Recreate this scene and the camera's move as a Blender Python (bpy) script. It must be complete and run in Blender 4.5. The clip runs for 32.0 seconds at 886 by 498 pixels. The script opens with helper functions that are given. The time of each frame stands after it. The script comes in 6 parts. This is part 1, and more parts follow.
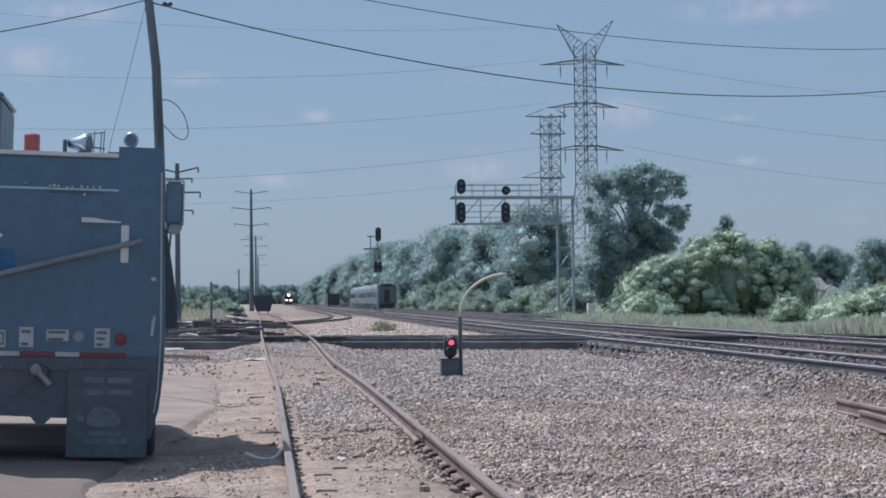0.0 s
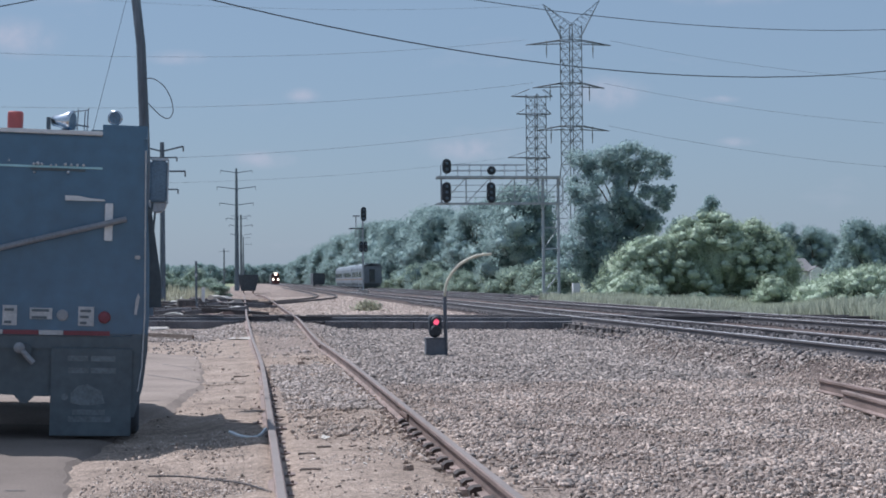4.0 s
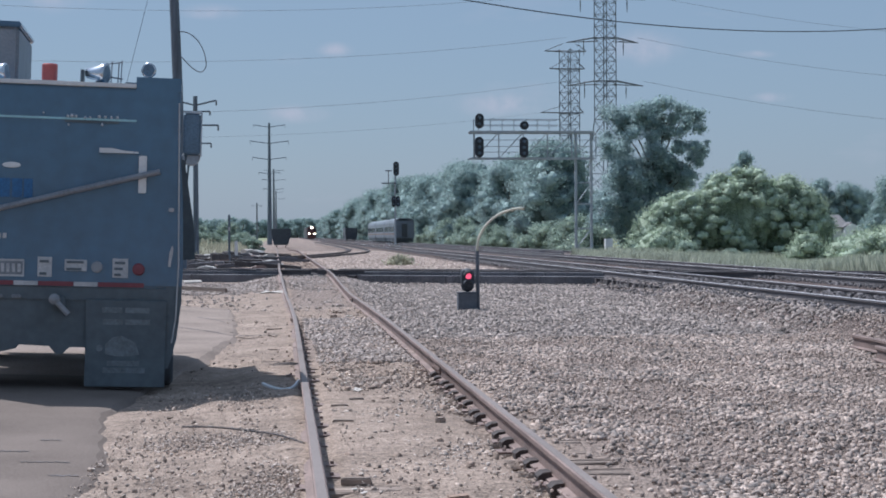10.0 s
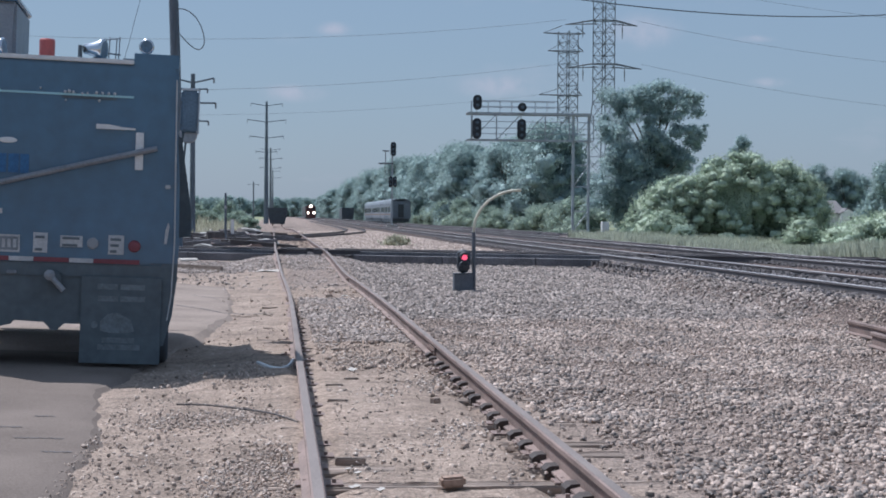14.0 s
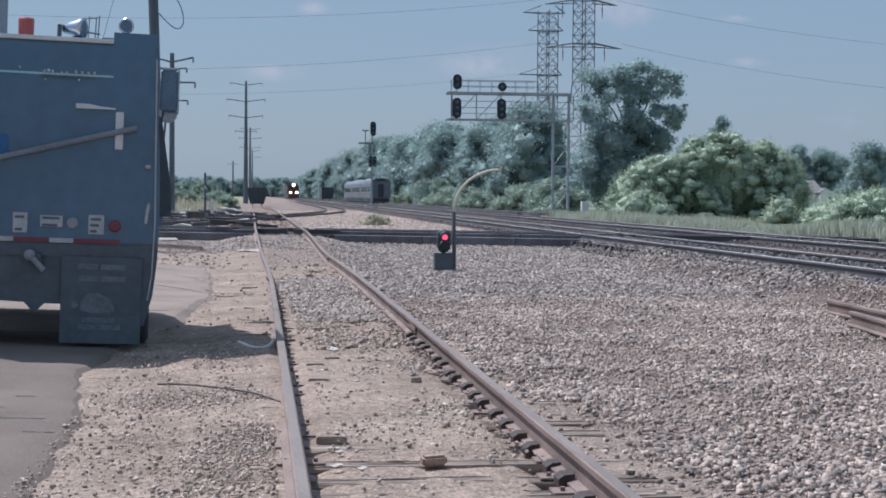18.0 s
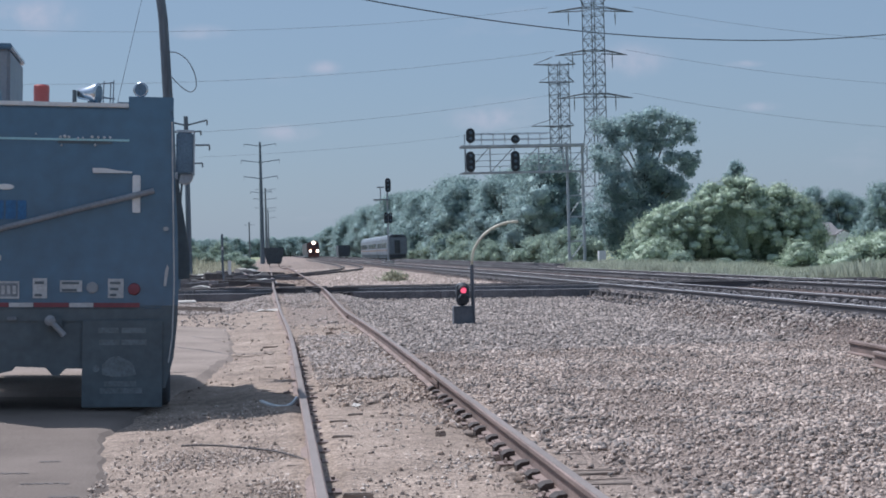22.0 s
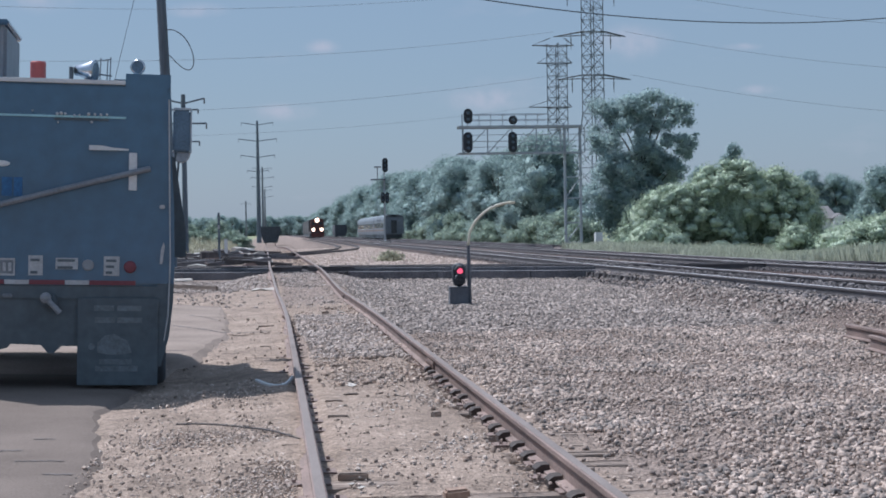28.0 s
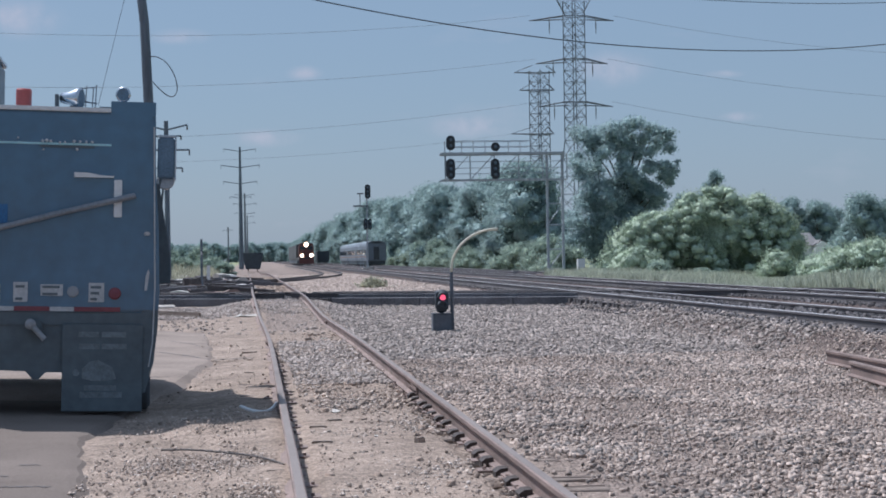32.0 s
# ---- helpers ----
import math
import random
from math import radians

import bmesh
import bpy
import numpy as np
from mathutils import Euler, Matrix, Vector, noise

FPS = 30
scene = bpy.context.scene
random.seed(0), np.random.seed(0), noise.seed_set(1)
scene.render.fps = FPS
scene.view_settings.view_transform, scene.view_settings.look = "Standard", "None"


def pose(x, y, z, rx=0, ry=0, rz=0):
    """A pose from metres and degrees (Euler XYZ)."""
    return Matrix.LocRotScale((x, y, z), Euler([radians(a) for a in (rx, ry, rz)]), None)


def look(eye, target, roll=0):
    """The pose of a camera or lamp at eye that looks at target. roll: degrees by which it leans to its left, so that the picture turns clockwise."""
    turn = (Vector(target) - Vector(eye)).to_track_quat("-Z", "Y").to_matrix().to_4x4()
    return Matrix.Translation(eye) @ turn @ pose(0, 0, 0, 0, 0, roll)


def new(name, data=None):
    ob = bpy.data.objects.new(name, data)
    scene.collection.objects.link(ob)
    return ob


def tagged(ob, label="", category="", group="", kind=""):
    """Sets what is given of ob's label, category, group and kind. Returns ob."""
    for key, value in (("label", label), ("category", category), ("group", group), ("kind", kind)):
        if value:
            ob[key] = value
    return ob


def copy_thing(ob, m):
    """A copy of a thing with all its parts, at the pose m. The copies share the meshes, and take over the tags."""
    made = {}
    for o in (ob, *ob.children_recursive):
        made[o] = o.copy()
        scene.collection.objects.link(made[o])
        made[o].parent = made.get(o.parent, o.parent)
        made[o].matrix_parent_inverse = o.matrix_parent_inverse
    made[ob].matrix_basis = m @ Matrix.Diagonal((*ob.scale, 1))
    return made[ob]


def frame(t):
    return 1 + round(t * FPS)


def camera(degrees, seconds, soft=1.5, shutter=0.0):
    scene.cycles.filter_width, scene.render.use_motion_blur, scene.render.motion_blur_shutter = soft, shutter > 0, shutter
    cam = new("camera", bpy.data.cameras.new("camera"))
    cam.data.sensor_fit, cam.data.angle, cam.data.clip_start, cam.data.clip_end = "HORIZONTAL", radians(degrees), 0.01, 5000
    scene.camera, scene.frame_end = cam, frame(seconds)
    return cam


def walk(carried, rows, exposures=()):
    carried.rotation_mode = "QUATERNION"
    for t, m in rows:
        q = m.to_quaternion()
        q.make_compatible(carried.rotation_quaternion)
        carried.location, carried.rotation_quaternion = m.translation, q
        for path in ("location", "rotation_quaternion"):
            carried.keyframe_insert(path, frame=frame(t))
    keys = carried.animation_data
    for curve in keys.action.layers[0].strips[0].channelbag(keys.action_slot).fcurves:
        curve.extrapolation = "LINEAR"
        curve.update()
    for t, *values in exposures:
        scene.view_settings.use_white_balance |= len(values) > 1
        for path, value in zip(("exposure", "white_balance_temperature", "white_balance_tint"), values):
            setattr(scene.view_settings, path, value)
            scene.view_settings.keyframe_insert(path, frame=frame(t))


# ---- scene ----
cam = camera(30.77, 32.0, soft=1.8)
PATH = [
    (0, 0.021, -0.023, 1.573, -6.33, 1.82, -0.65),
    (0.5, 0.019, -0.025, 1.568, -6.13, 1.70, -0.59),
    (1, 0.021, -0.027, 1.569, -6.10, 1.80, -0.52),
    (1.5, 0.017, -0.019, 1.572, -5.85, 1.83, -0.48),
    (2, 0.020, -0.020, 1.567, -5.67, 1.18, -0.58),
    (2.5, 0.020, -0.014, 1.569, -5.77, 1.15, -0.44),
    (3, 0.021, -0.003, 1.574, -6.00, 1.31, -0.44),
    (3.5, 0.027, -0.015, 1.570, -6.65, 1.08, -0.49),
    (5.5, 0.033, -0.010, 1.556, -6.98, 1.22, -0.51),
    (6, 0.031, -0.023, 1.555, -6.73, 1.11, -0.73),
    (6.5, 0.023, -0.012, 1.561, -7.01, 1.54, -0.83),
    (7, 0.030, -0.025, 1.557, -7.03, 0.73, -0.75),
    (7.5, 0.025, -0.025, 1.554, -6.72, 0.38, -0.73),
    (8, 0.026, -0.025, 1.551, -6.79, 0.03, -0.69),
    (8.5, 0.029, -0.006, 1.552, -6.21, 0.19, -0.55),
    (9, 0.027, -0.003, 1.550, -6.05, -0.28, -0.43),
    (9.5, 0.028, -0.008, 1.551, -5.80, -0.41, -0.33),
    (10, 0.026, -0.013, 1.548, -5.68, -0.49, -0.28),
    (10.5, 0.024, 0.009, 1.545, -5.24, -1.05, -0.09),
    (11, 0.020, 0.023, 1.540, -5.39, -1.52, 0.11),
    (11.5, 0.019, 0.007, 1.542, -5.54, -1.64, 0.38),
    (12, 0.021, 0.015, 1.547, -5.72, -1.62, 0.52),
    (12.5, 0.023, 0.002, 1.545, -5.76, -1.65, 0.53),
    (13, 0.023, -0.003, 1.545, -5.97, -1.59, 0.56),
    (13.5, 0.024, 0.015, 1.545, -5.89, -1.37, 0.50),
    (15.5, 0.024, 0.011, 1.543, -5.75, -0.92, 0.37),
    (16, 0.022, 0.003, 1.542, -5.82, -1.27, 0.28),
    (16.5, 0.016, -0.006, 1.541, -6.19, -1.74, 0.27),
    (17, 0.013, -0.004, 1.543, -6.23, -2.61, 0.39),
    (17.5, 0.014, 0.001, 1.541, -6.33, -2.32, 0.34),
    (18, 0.014, -0.001, 1.544, -6.54, -1.88, 0.43),
    (18.5, 0.012, -0.042, 1.549, -7.42, -1.90, 0.56),
    (19, -0.000, -0.000, 1.540, -7.00, -2.24, 0.40),
    (19.5, 0.001, -0.040, 1.549, -7.22, -1.80, 0.18),
    (20, 0.006, -0.030, 1.540, -7.12, -0.53, -0.16),
    (20.5, 0.010, -0.013, 1.536, -7.06, -0.06, -0.15),
    (21, -0.004, -0.007, 1.535, -6.55, 1.25, -0.12),
    (21.5, -0.002, 0.023, 1.532, -5.72, 1.46, -0.97),
    (22, 0.000, 0.012, 1.528, -5.94, 0.06, -1.42),
    (22.5, -0.001, 0.022, 1.530, -5.67, -0.29, -1.64),
    (23, 0.003, 0.073, 1.528, -6.09, -0.72, -1.72),
    (23.5, -0.002, 0.062, 1.537, -6.61, -0.86, -1.64),
    (24, -0.006, 0.048, 1.539, -6.39, -1.09, -1.03),
    (24.5, -0.010, 0.044, 1.538, -6.34, -1.06, -0.52),
    (25, -0.005, 0.045, 1.538, -5.96, -0.98, -0.44),
    (25.5, -0.001, 0.047, 1.536, -5.94, -0.40, -0.54),
    (27.5, -0.006, 0.030, 1.529, -6.28, -0.12, -0.78),
    (28, -0.000, 0.046, 1.527, -6.05, -0.64, -0.96),
    (28.5, 0.000, 0.047, 1.531, -6.34, -1.33, -1.02),
    (29, 0.001, 0.045, 1.529, -6.05, -1.47, -0.88),
    (29.5, 0.003, 0.046, 1.528, -5.67, -1.24, -0.67),
    (30, -0.002, 0.052, 1.531, -6.10, -0.56, -0.46),
    (30.5, -0.002, 0.043, 1.532, -6.45, 0.15, -0.61),
    (31, -0.009, 0.045, 1.527, -6.42, 0.40, -0.71),
    (31.5, -0.003, 0.035, 1.525, -6.54, 0.37, -0.81),
    (32, -0.022, -0.060, 1.531, -6.69, 0.29, -0.93),
]


def eye_pose(x, y, z, yaw, pitch, roll):
    return pose(x, y, z, 0, 0, yaw) @ pose(0, 0, 0, 90 + pitch, 0, 0) @ pose(0, 0, 0, 0, 0, roll)


EXPOSURE, KELVIN, TINT = 0.26, 5700, 12
walk(cam, [(t, eye_pose(*row)) for t, *row in PATH], [(0, EXPOSURE, KELVIN, TINT), (32, EXPOSURE, KELVIN, TINT)])

# ---- light ----
TO_SUN = Vector((-1.36, 1.5, 3.18)).normalized()
SUN_ELEVATION = math.asin(TO_SUN.z)
SUN_ROTATION = math.atan2(TO_SUN.x, TO_SUN.y)
sun = new("sun", bpy.data.lights.new("sun", "SUN"))
sun.data.energy, sun.data.angle, sun.data.color = 3.95, radians(0.6), (1.0, 0.95, 0.88)
sun.matrix_world = look(TO_SUN * 60, (0, 0, 0))


# small fair-weather clouds: the way to each, its half width and half height
CLOUDS = [
    (0.1369, 0.9873, 0.0808, 0.0263, 0.0077), (0.2190, 0.9691, 0.1139, 0.0211, 0.0098),
    (-0.0430, 0.9897, 0.1367, 0.0158, 0.0042), (0.0325, 0.9929, 0.1146, 0.0098, 0.0039),
    (-0.1394, 0.9793, 0.1467, 0.0246, 0.0105), (0.2980, 0.9386, 0.1737, 0.0456, 0.0077),
    (0.0080, 0.9972, 0.0749, 0.0175, 0.0049), (0.2952, 0.9518, 0.0826, 0.0105, 0.0028),
    (-0.1126, 0.9780, 0.1756, 0.0281, 0.0077), (0.2852, 0.9523, 0.1086, 0.0105, 0.0021),
]


def node(nt, kind, **values):
    n = nt.nodes.new(kind)
    for key, value in values.items():
        n.inputs[key.replace("_", " ")].default_value = value
    return n


def build_world():
    world = bpy.data.worlds.new("sky")
    scene.world = world
    world.use_nodes = True
    nt = world.node_tree
    nt.nodes.clear()
    out = nt.nodes.new("ShaderNodeOutputWorld")
    bg = nt.nodes.new("ShaderNodeBackground")
    sky = nt.nodes.new("ShaderNodeTexSky")
    sky.sky_type, sky.sun_disc = "NISHITA", False
    sky.sun_elevation, sky.sun_rotation = SUN_ELEVATION, SUN_ROTATION
    sky.altitude, sky.air_density, sky.dust_density, sky.ozone_density = 200, 1.3, 0.7, 3.0
    # thin fair-weather cloud
    geo = nt.nodes.new("ShaderNodeTexCoord")
    mp = nt.nodes.new("ShaderNodeMapping")
    mp.inputs["Scale"].default_value = (9.0, 9.0, 26.0)
    mp.inputs["Location"].default_value = (1.3, 0.4, 0.2)
    noi = nt.nodes.new("ShaderNodeTexNoise")
    noi.inputs["Scale"].default_value, noi.inputs["Detail"].default_value = 1.0, 6.0
    noi.inputs["Roughness"].default_value = 0.6
    ramp = node(nt, "ShaderNodeMapRange", From_Min=0.60, From_Max=0.82, To_Min=0.0, To_Max=0.25)
    puffs = None
    for x, y, z, wide, high in CLOUDS:
        off = nt.nodes.new("ShaderNodeVectorMath")
        off.operation = "SUBTRACT"
        off.inputs[1].default_value = (x, y, z)
        nt.links.new(geo.outputs["Generated"], off.inputs[0])
        sq = nt.nodes.new("ShaderNodeVectorMath")
        sq.operation = "MULTIPLY"
        sq.inputs[1].default_value = (1 / wide, 1 / wide, 1 / high)
        nt.links.new(off.outputs["Vector"], sq.inputs[0])
        ln = nt.nodes.new("ShaderNodeVectorMath")
        ln.operation = "LENGTH"
        nt.links.new(sq.outputs["Vector"], ln.inputs[0])
        fall = node(nt, "ShaderNodeMapRange", From_Min=0.1, From_Max=1.5, To_Min=1.0, To_Max=0.0)
        fall.interpolation_type = "SMOOTHSTEP"
        nt.links.new(ln.outputs["Value"], fall.inputs["Value"])
        if puffs is None:
            puffs = fall.outputs["Result"]
        else:
            top = nt.nodes.new("ShaderNodeMath")
            top.operation = "MAXIMUM"
            nt.links.new(puffs, top.inputs[0])
            nt.links.new(fall.outputs["Result"], top.inputs[1])
            puffs = top.outputs[0]
    wisp = node(nt, "ShaderNodeTexNoise", Scale=70.0, Detail=5.0)
    nt.links.new(geo.outputs["Generated"], wisp.inputs["Vector"])
    wr = node(nt, "ShaderNodeMapRange", From_Min=0.35, From_Max=0.65, To_Min=0.1, To_Max=0.62)
    nt.links.new(wisp.outputs["Fac"], wr.inputs["Value"])
    puff = nt.nodes.new("ShaderNodeMath")
    puff.operation = "MULTIPLY"
    nt.links.new(puffs, puff.inputs[0])
    nt.links.new(wr.outputs["Result"], puff.inputs[1])
    both = nt.nodes.new("ShaderNodeMath")
    both.operation = "MAXIMUM"
    mix = nt.nodes.new("ShaderNodeMixRGB")
    mix.inputs["Color2"].default_value = (4.6, 4.5, 4.9, 1)
    nt.links.new(geo.outputs["Generated"], mp.inputs["Vector"])
    nt.links.new(mp.outputs["Vector"], noi.inputs["Vector"])
    nt.links.new(noi.outputs["Fac"], ramp.inputs["Value"])
    nt.links.new(ramp.outputs["Result"], both.inputs[0])
    nt.links.new(puff.outputs[0], both.inputs[1])
    nt.links.new(both.outputs[0], mix.inputs["Fac"])
    haze = nt.nodes.new("ShaderNodeMixRGB")
    haze.inputs["Fac"].default_value = 0.80
    haze.inputs["Color2"].default_value = (2.24, 2.90, 3.60, 1)
    nt.links.new(sky.outputs["Color"], haze.inputs["Color1"])
    # the bright haze round the sun
    dot = nt.nodes.new("ShaderNodeVectorMath")
    dot.operation = "DOT_PRODUCT"
    dot.inputs[1].default_value = TO_SUN
    nt.links.new(geo.outputs["Generated"], dot.inputs[0])
    aura = node(nt, "ShaderNodeMapRange", From_Min=0.62, From_Max=1.0, To_Min=0.0, To_Max=4.5)
    aura.interpolation_type = "SMOOTHSTEP"
    nt.links.new(dot.outputs["Value"], aura.inputs["Value"])
    bright = nt.nodes.new("ShaderNodeVectorMath")
    bright.operation = "SCALE"
    bright.inputs[0].default_value = (0.86, 0.97, 1.12)
    nt.links.new(aura.outputs["Result"], bright.inputs["Scale"])
    glare = nt.nodes.new("ShaderNodeVectorMath")
    glare.operation = "ADD"
    nt.links.new(haze.outputs["Color"], glare.inputs[0])
    nt.links.new(bright.outputs["Vector"], glare.inputs[1])
    nt.links.new(glare.outputs["Vector"], mix.inputs["Color1"])
    nt.links.new(mix.outputs["Color"], bg.inputs["Color"])
    bg.inputs["Strength"].default_value = 0.094
    nt.links.new(bg.outputs["Background"], out.inputs["Surface"])


build_world()


# ---- materials ----
def mat(name, col, rough=0.8, metal=0.0, dark=0.6, light=1.25, scale=3.0, fine=40.0, bump=0.3, depth=0.01, island=0.0, per_object=0.0, spec=0.5, stretch=None, coat=0.0):
    """A surface with stains (scale) and grain (fine), and with bump from the grain."""
    m = bpy.data.materials.new(name)
    m.use_nodes = True
    nt = m.node_tree
    bsdf = nt.nodes["Principled BSDF"]
    bsdf.inputs["Roughness"].default_value, bsdf.inputs["Metallic"].default_value = rough, metal
    bsdf.inputs["Specular IOR Level"].default_value = spec
    bsdf.inputs["Coat Weight"].default_value, bsdf.inputs["Coat Roughness"].default_value = coat, 0.18
    tc = nt.nodes.new("ShaderNodeTexCoord")
    a = node(nt, "ShaderNodeTexNoise", Scale=scale, Detail=5.0)
    b = node(nt, "ShaderNodeTexNoise", Scale=fine, Detail=4.0)
    where = tc.outputs["Object"]
    if stretch:
        mp = node(nt, "ShaderNodeMapping", Scale=stretch)
        nt.links.new(where, mp.inputs["Vector"])
        where = mp.outputs["Vector"]
    for n in (a, b):
        nt.links.new(where, n.inputs["Vector"])
    add = nt.nodes.new("ShaderNodeMath")
    add.operation = "ADD"
    nt.links.new(a.outputs["Fac"], add.inputs[0])
    nt.links.new(b.outputs["Fac"], add.inputs[1])
    rng = node(nt, "ShaderNodeMapRange", From_Min=0.7, From_Max=1.3, To_Min=dark, To_Max=light)
    nt.links.new(add.outputs[0], rng.inputs["Value"])
    value = rng.outputs["Result"]
    for amount, kind, socket in ((island, "ShaderNodeNewGeometry", "Random Per Island"), (per_object, "ShaderNodeObjectInfo", "Random")):
        if amount:
            r = nt.nodes.new(kind)
            rr = node(nt, "ShaderNodeMapRange", To_Min=1 - amount, To_Max=1 + amount)
            nt.links.new(r.outputs[socket], rr.inputs["Value"])
            mul = nt.nodes.new("ShaderNodeMath")
            mul.operation = "MULTIPLY"
            nt.links.new(value, mul.inputs[0])
            nt.links.new(rr.outputs["Result"], mul.inputs[1])
            value = mul.outputs[0]
    sc = nt.nodes.new("ShaderNodeVectorMath")
    sc.operation = "SCALE"
    sc.inputs[0].default_value = col
    nt.links.new(value, sc.inputs["Scale"])
    nt.links.new(sc.outputs["Vector"], bsdf.inputs["Base Color"])
    if bump:
        bm = node(nt, "ShaderNodeBump", Strength=bump, Distance=depth)
        nt.links.new(b.outputs["Fac"], bm.inputs["Height"])
        nt.links.new(bm.outputs["Normal"], bsdf.inputs["Normal"])
    return m


def glow(name, col, strength):
    m = bpy.data.materials.new(name)
    m.use_nodes = True
    bsdf = m.node_tree.nodes["Principled BSDF"]
    bsdf.inputs["Base Color"].default_value = (*col, 1)
    bsdf.inputs["Emission Color"].default_value = (*col, 1)
    bsdf.inputs["Emission Strength"].default_value = strength
    return m


def leaf_mat(name, col, vary=0.35, through_light=0.3):
    m = mat(name, col, rough=0.5, dark=0.8, light=1.2, scale=0.4, fine=6.0, bump=0.0, island=vary, spec=0.08)
    nt = m.node_tree
    bsdf = nt.nodes["Principled BSDF"]
    tr = nt.nodes.new("ShaderNodeBsdfTranslucent")
    mx = nt.nodes.new("ShaderNodeMixShader")
    mx.inputs["Fac"].default_value = through_light
    nt.links.new(bsdf.inputs["Base Color"].links[0].from_socket, tr.inputs["Color"])
    nt.links.new(bsdf.outputs["BSDF"], mx.inputs[1])
    nt.links.new(tr.outputs["BSDF"], mx.inputs[2])
    nt.links.new(mx.outputs["Shader"], nt.nodes["Material Output"].inputs["Surface"])
    return m


def ground_mat():
    """Sandy dirt with gravel towards the yard, coarser ballast by the tracks and grass beyond them."""
    m = mat("yard_ground", (0.362, 0.283, 0.230), rough=0.95, dark=0.66, light=1.30, scale=1.1, fine=16.0, bump=0.0, spec=0.1)
    nt = m.node_tree
    bsdf = nt.nodes["Principled BSDF"]
    sand = bsdf.inputs["Base Color"].links[0].from_socket
    tc = nt.nodes.new("ShaderNodeTexCoord")
    vor = node(nt, "ShaderNodeTexVoronoi", Scale=38.0)
    nt.links.new(tc.outputs["Object"], vor.inputs["Vector"])
    hsv = nt.nodes.new("ShaderNodeSeparateColor")
    nt.links.new(vor.outputs["Color"], hsv.inputs["Color"])
    stone = nt.nodes.new("ShaderNodeValToRGB")
    els = stone.color_ramp.elements
    els[0].color, els[1].color = (0.17, 0.136, 0.118, 1), (0.42, 0.335, 0.285, 1)
    els.new(0.5).color = (0.30, 0.238, 0.205, 1)
    nt.links.new(hsv.outputs["Red"], stone.inputs["Fac"])
    grass = node(nt, "ShaderNodeTexNoise", Scale=1.6, Detail=8.0)
    nt.links.new(tc.outputs["Object"], grass.inputs["Vector"])
    gramp = nt.nodes.new("ShaderNodeValToRGB")
    gramp.color_ramp.elements[0].color, gramp.color_ramp.elements[1].color = (0.20, 0.22, 0.13, 1), (0.34, 0.35, 0.22, 1)
    nt.links.new(grass.outputs["Fac"], gramp.inputs["Fac"])
    zone = nt.nodes.new("ShaderNodeAttribute")
    zone.attribute_name = "zone"
    sep = nt.nodes.new("ShaderNodeSeparateColor")
    nt.links.new(zone.outputs["Color"], sep.inputs["Color"])
    m1, m2 = nt.nodes.new("ShaderNodeMixRGB"), nt.nodes.new("ShaderNodeMixRGB")
    nt.links.new(sep.outputs["Red"], m1.inputs["Fac"])
    # fine grit and blotches in the sand
    grit = node(nt, "ShaderNodeTexVoronoi", Scale=62.0)
    blot = node(nt, "ShaderNodeTexNoise", Scale=4.5, Detail=9.0, Roughness=0.72)
    sift = nt.nodes.new("ShaderNodeSeparateColor")
    for n in (grit, blot):
        nt.links.new(tc.outputs["Object"], n.inputs["Vector"])
    nt.links.new(grit.outputs["Color"], sift.inputs["Color"])
    g1 = node(nt, "ShaderNodeMapRange", To_Min=0.66, To_Max=1.22)
    g2 = node(nt, "ShaderNodeMapRange", From_Min=0.32, From_Max=0.68, To_Min=0.70, To_Max=1.16)
    nt.links.new(sift.outputs["Green"], g1.inputs["Value"])
    nt.links.new(blot.outputs["Fac"], g2.inputs["Value"])
    both = nt.nodes.new("ShaderNodeMath")
    both.operation = "MULTIPLY"
    nt.links.new(g1.outputs["Result"], both.inputs[0])
    nt.links.new(g2.outputs["Result"], both.inputs[1])
    rough_sand = nt.nodes.new("ShaderNodeVectorMath")
    rough_sand.operation = "SCALE"
    nt.links.new(sand, rough_sand.inputs[0])
    nt.links.new(both.outputs[0], rough_sand.inputs["Scale"])
    nt.links.new(rough_sand.outputs["Vector"], m1.inputs["Color1"])
    nt.links.new(stone.outputs["Color"], m1.inputs["Color2"])
    nt.links.new(sep.outputs["Green"], m2.inputs["Fac"])
    nt.links.new(m1.outputs["Color"], m2.inputs["Color1"])
    nt.links.new(gramp.outputs["Color"], m2.inputs["Color2"])
    m3 = nt.nodes.new("ShaderNodeMixRGB")
    m3.blend_type = "MULTIPLY"
    m3.inputs["Color2"].default_value = (0.44, 0.43, 0.46, 1)
    nt.links.new(sep.outputs["Blue"], m3.inputs["Fac"])
    nt.links.new(m2.outputs["Color"], m3.inputs["Color1"])
    nt.links.new(m3.outputs["Color"], bsdf.inputs["Base Color"])
    b1 = node(nt, "ShaderNodeBump", Strength=0.9, Distance=0.03)
    lift = node(nt, "ShaderNodeMapRange", To_Min=0.4, To_Max=1.0)
    nt.links.new(sep.outputs["Red"], lift.inputs["Value"])
    nt.links.new(lift.outputs["Result"], b1.inputs["Strength"])
    nt.links.new(vor.outputs["Distance"], b1.inputs["Height"])
    b1.invert = True
    fine = node(nt, "ShaderNodeTexNoise", Scale=45.0, Detail=4.0)
    nt.links.new(tc.outputs["Object"], fine.inputs["Vector"])
    b2 = node(nt, "ShaderNodeBump", Strength=0.7, Distance=0.022)
    nt.links.new(fine.outputs["Fac"], b2.inputs["Height"])
    nt.links.new(b1.outputs["Normal"], b2.inputs["Normal"])
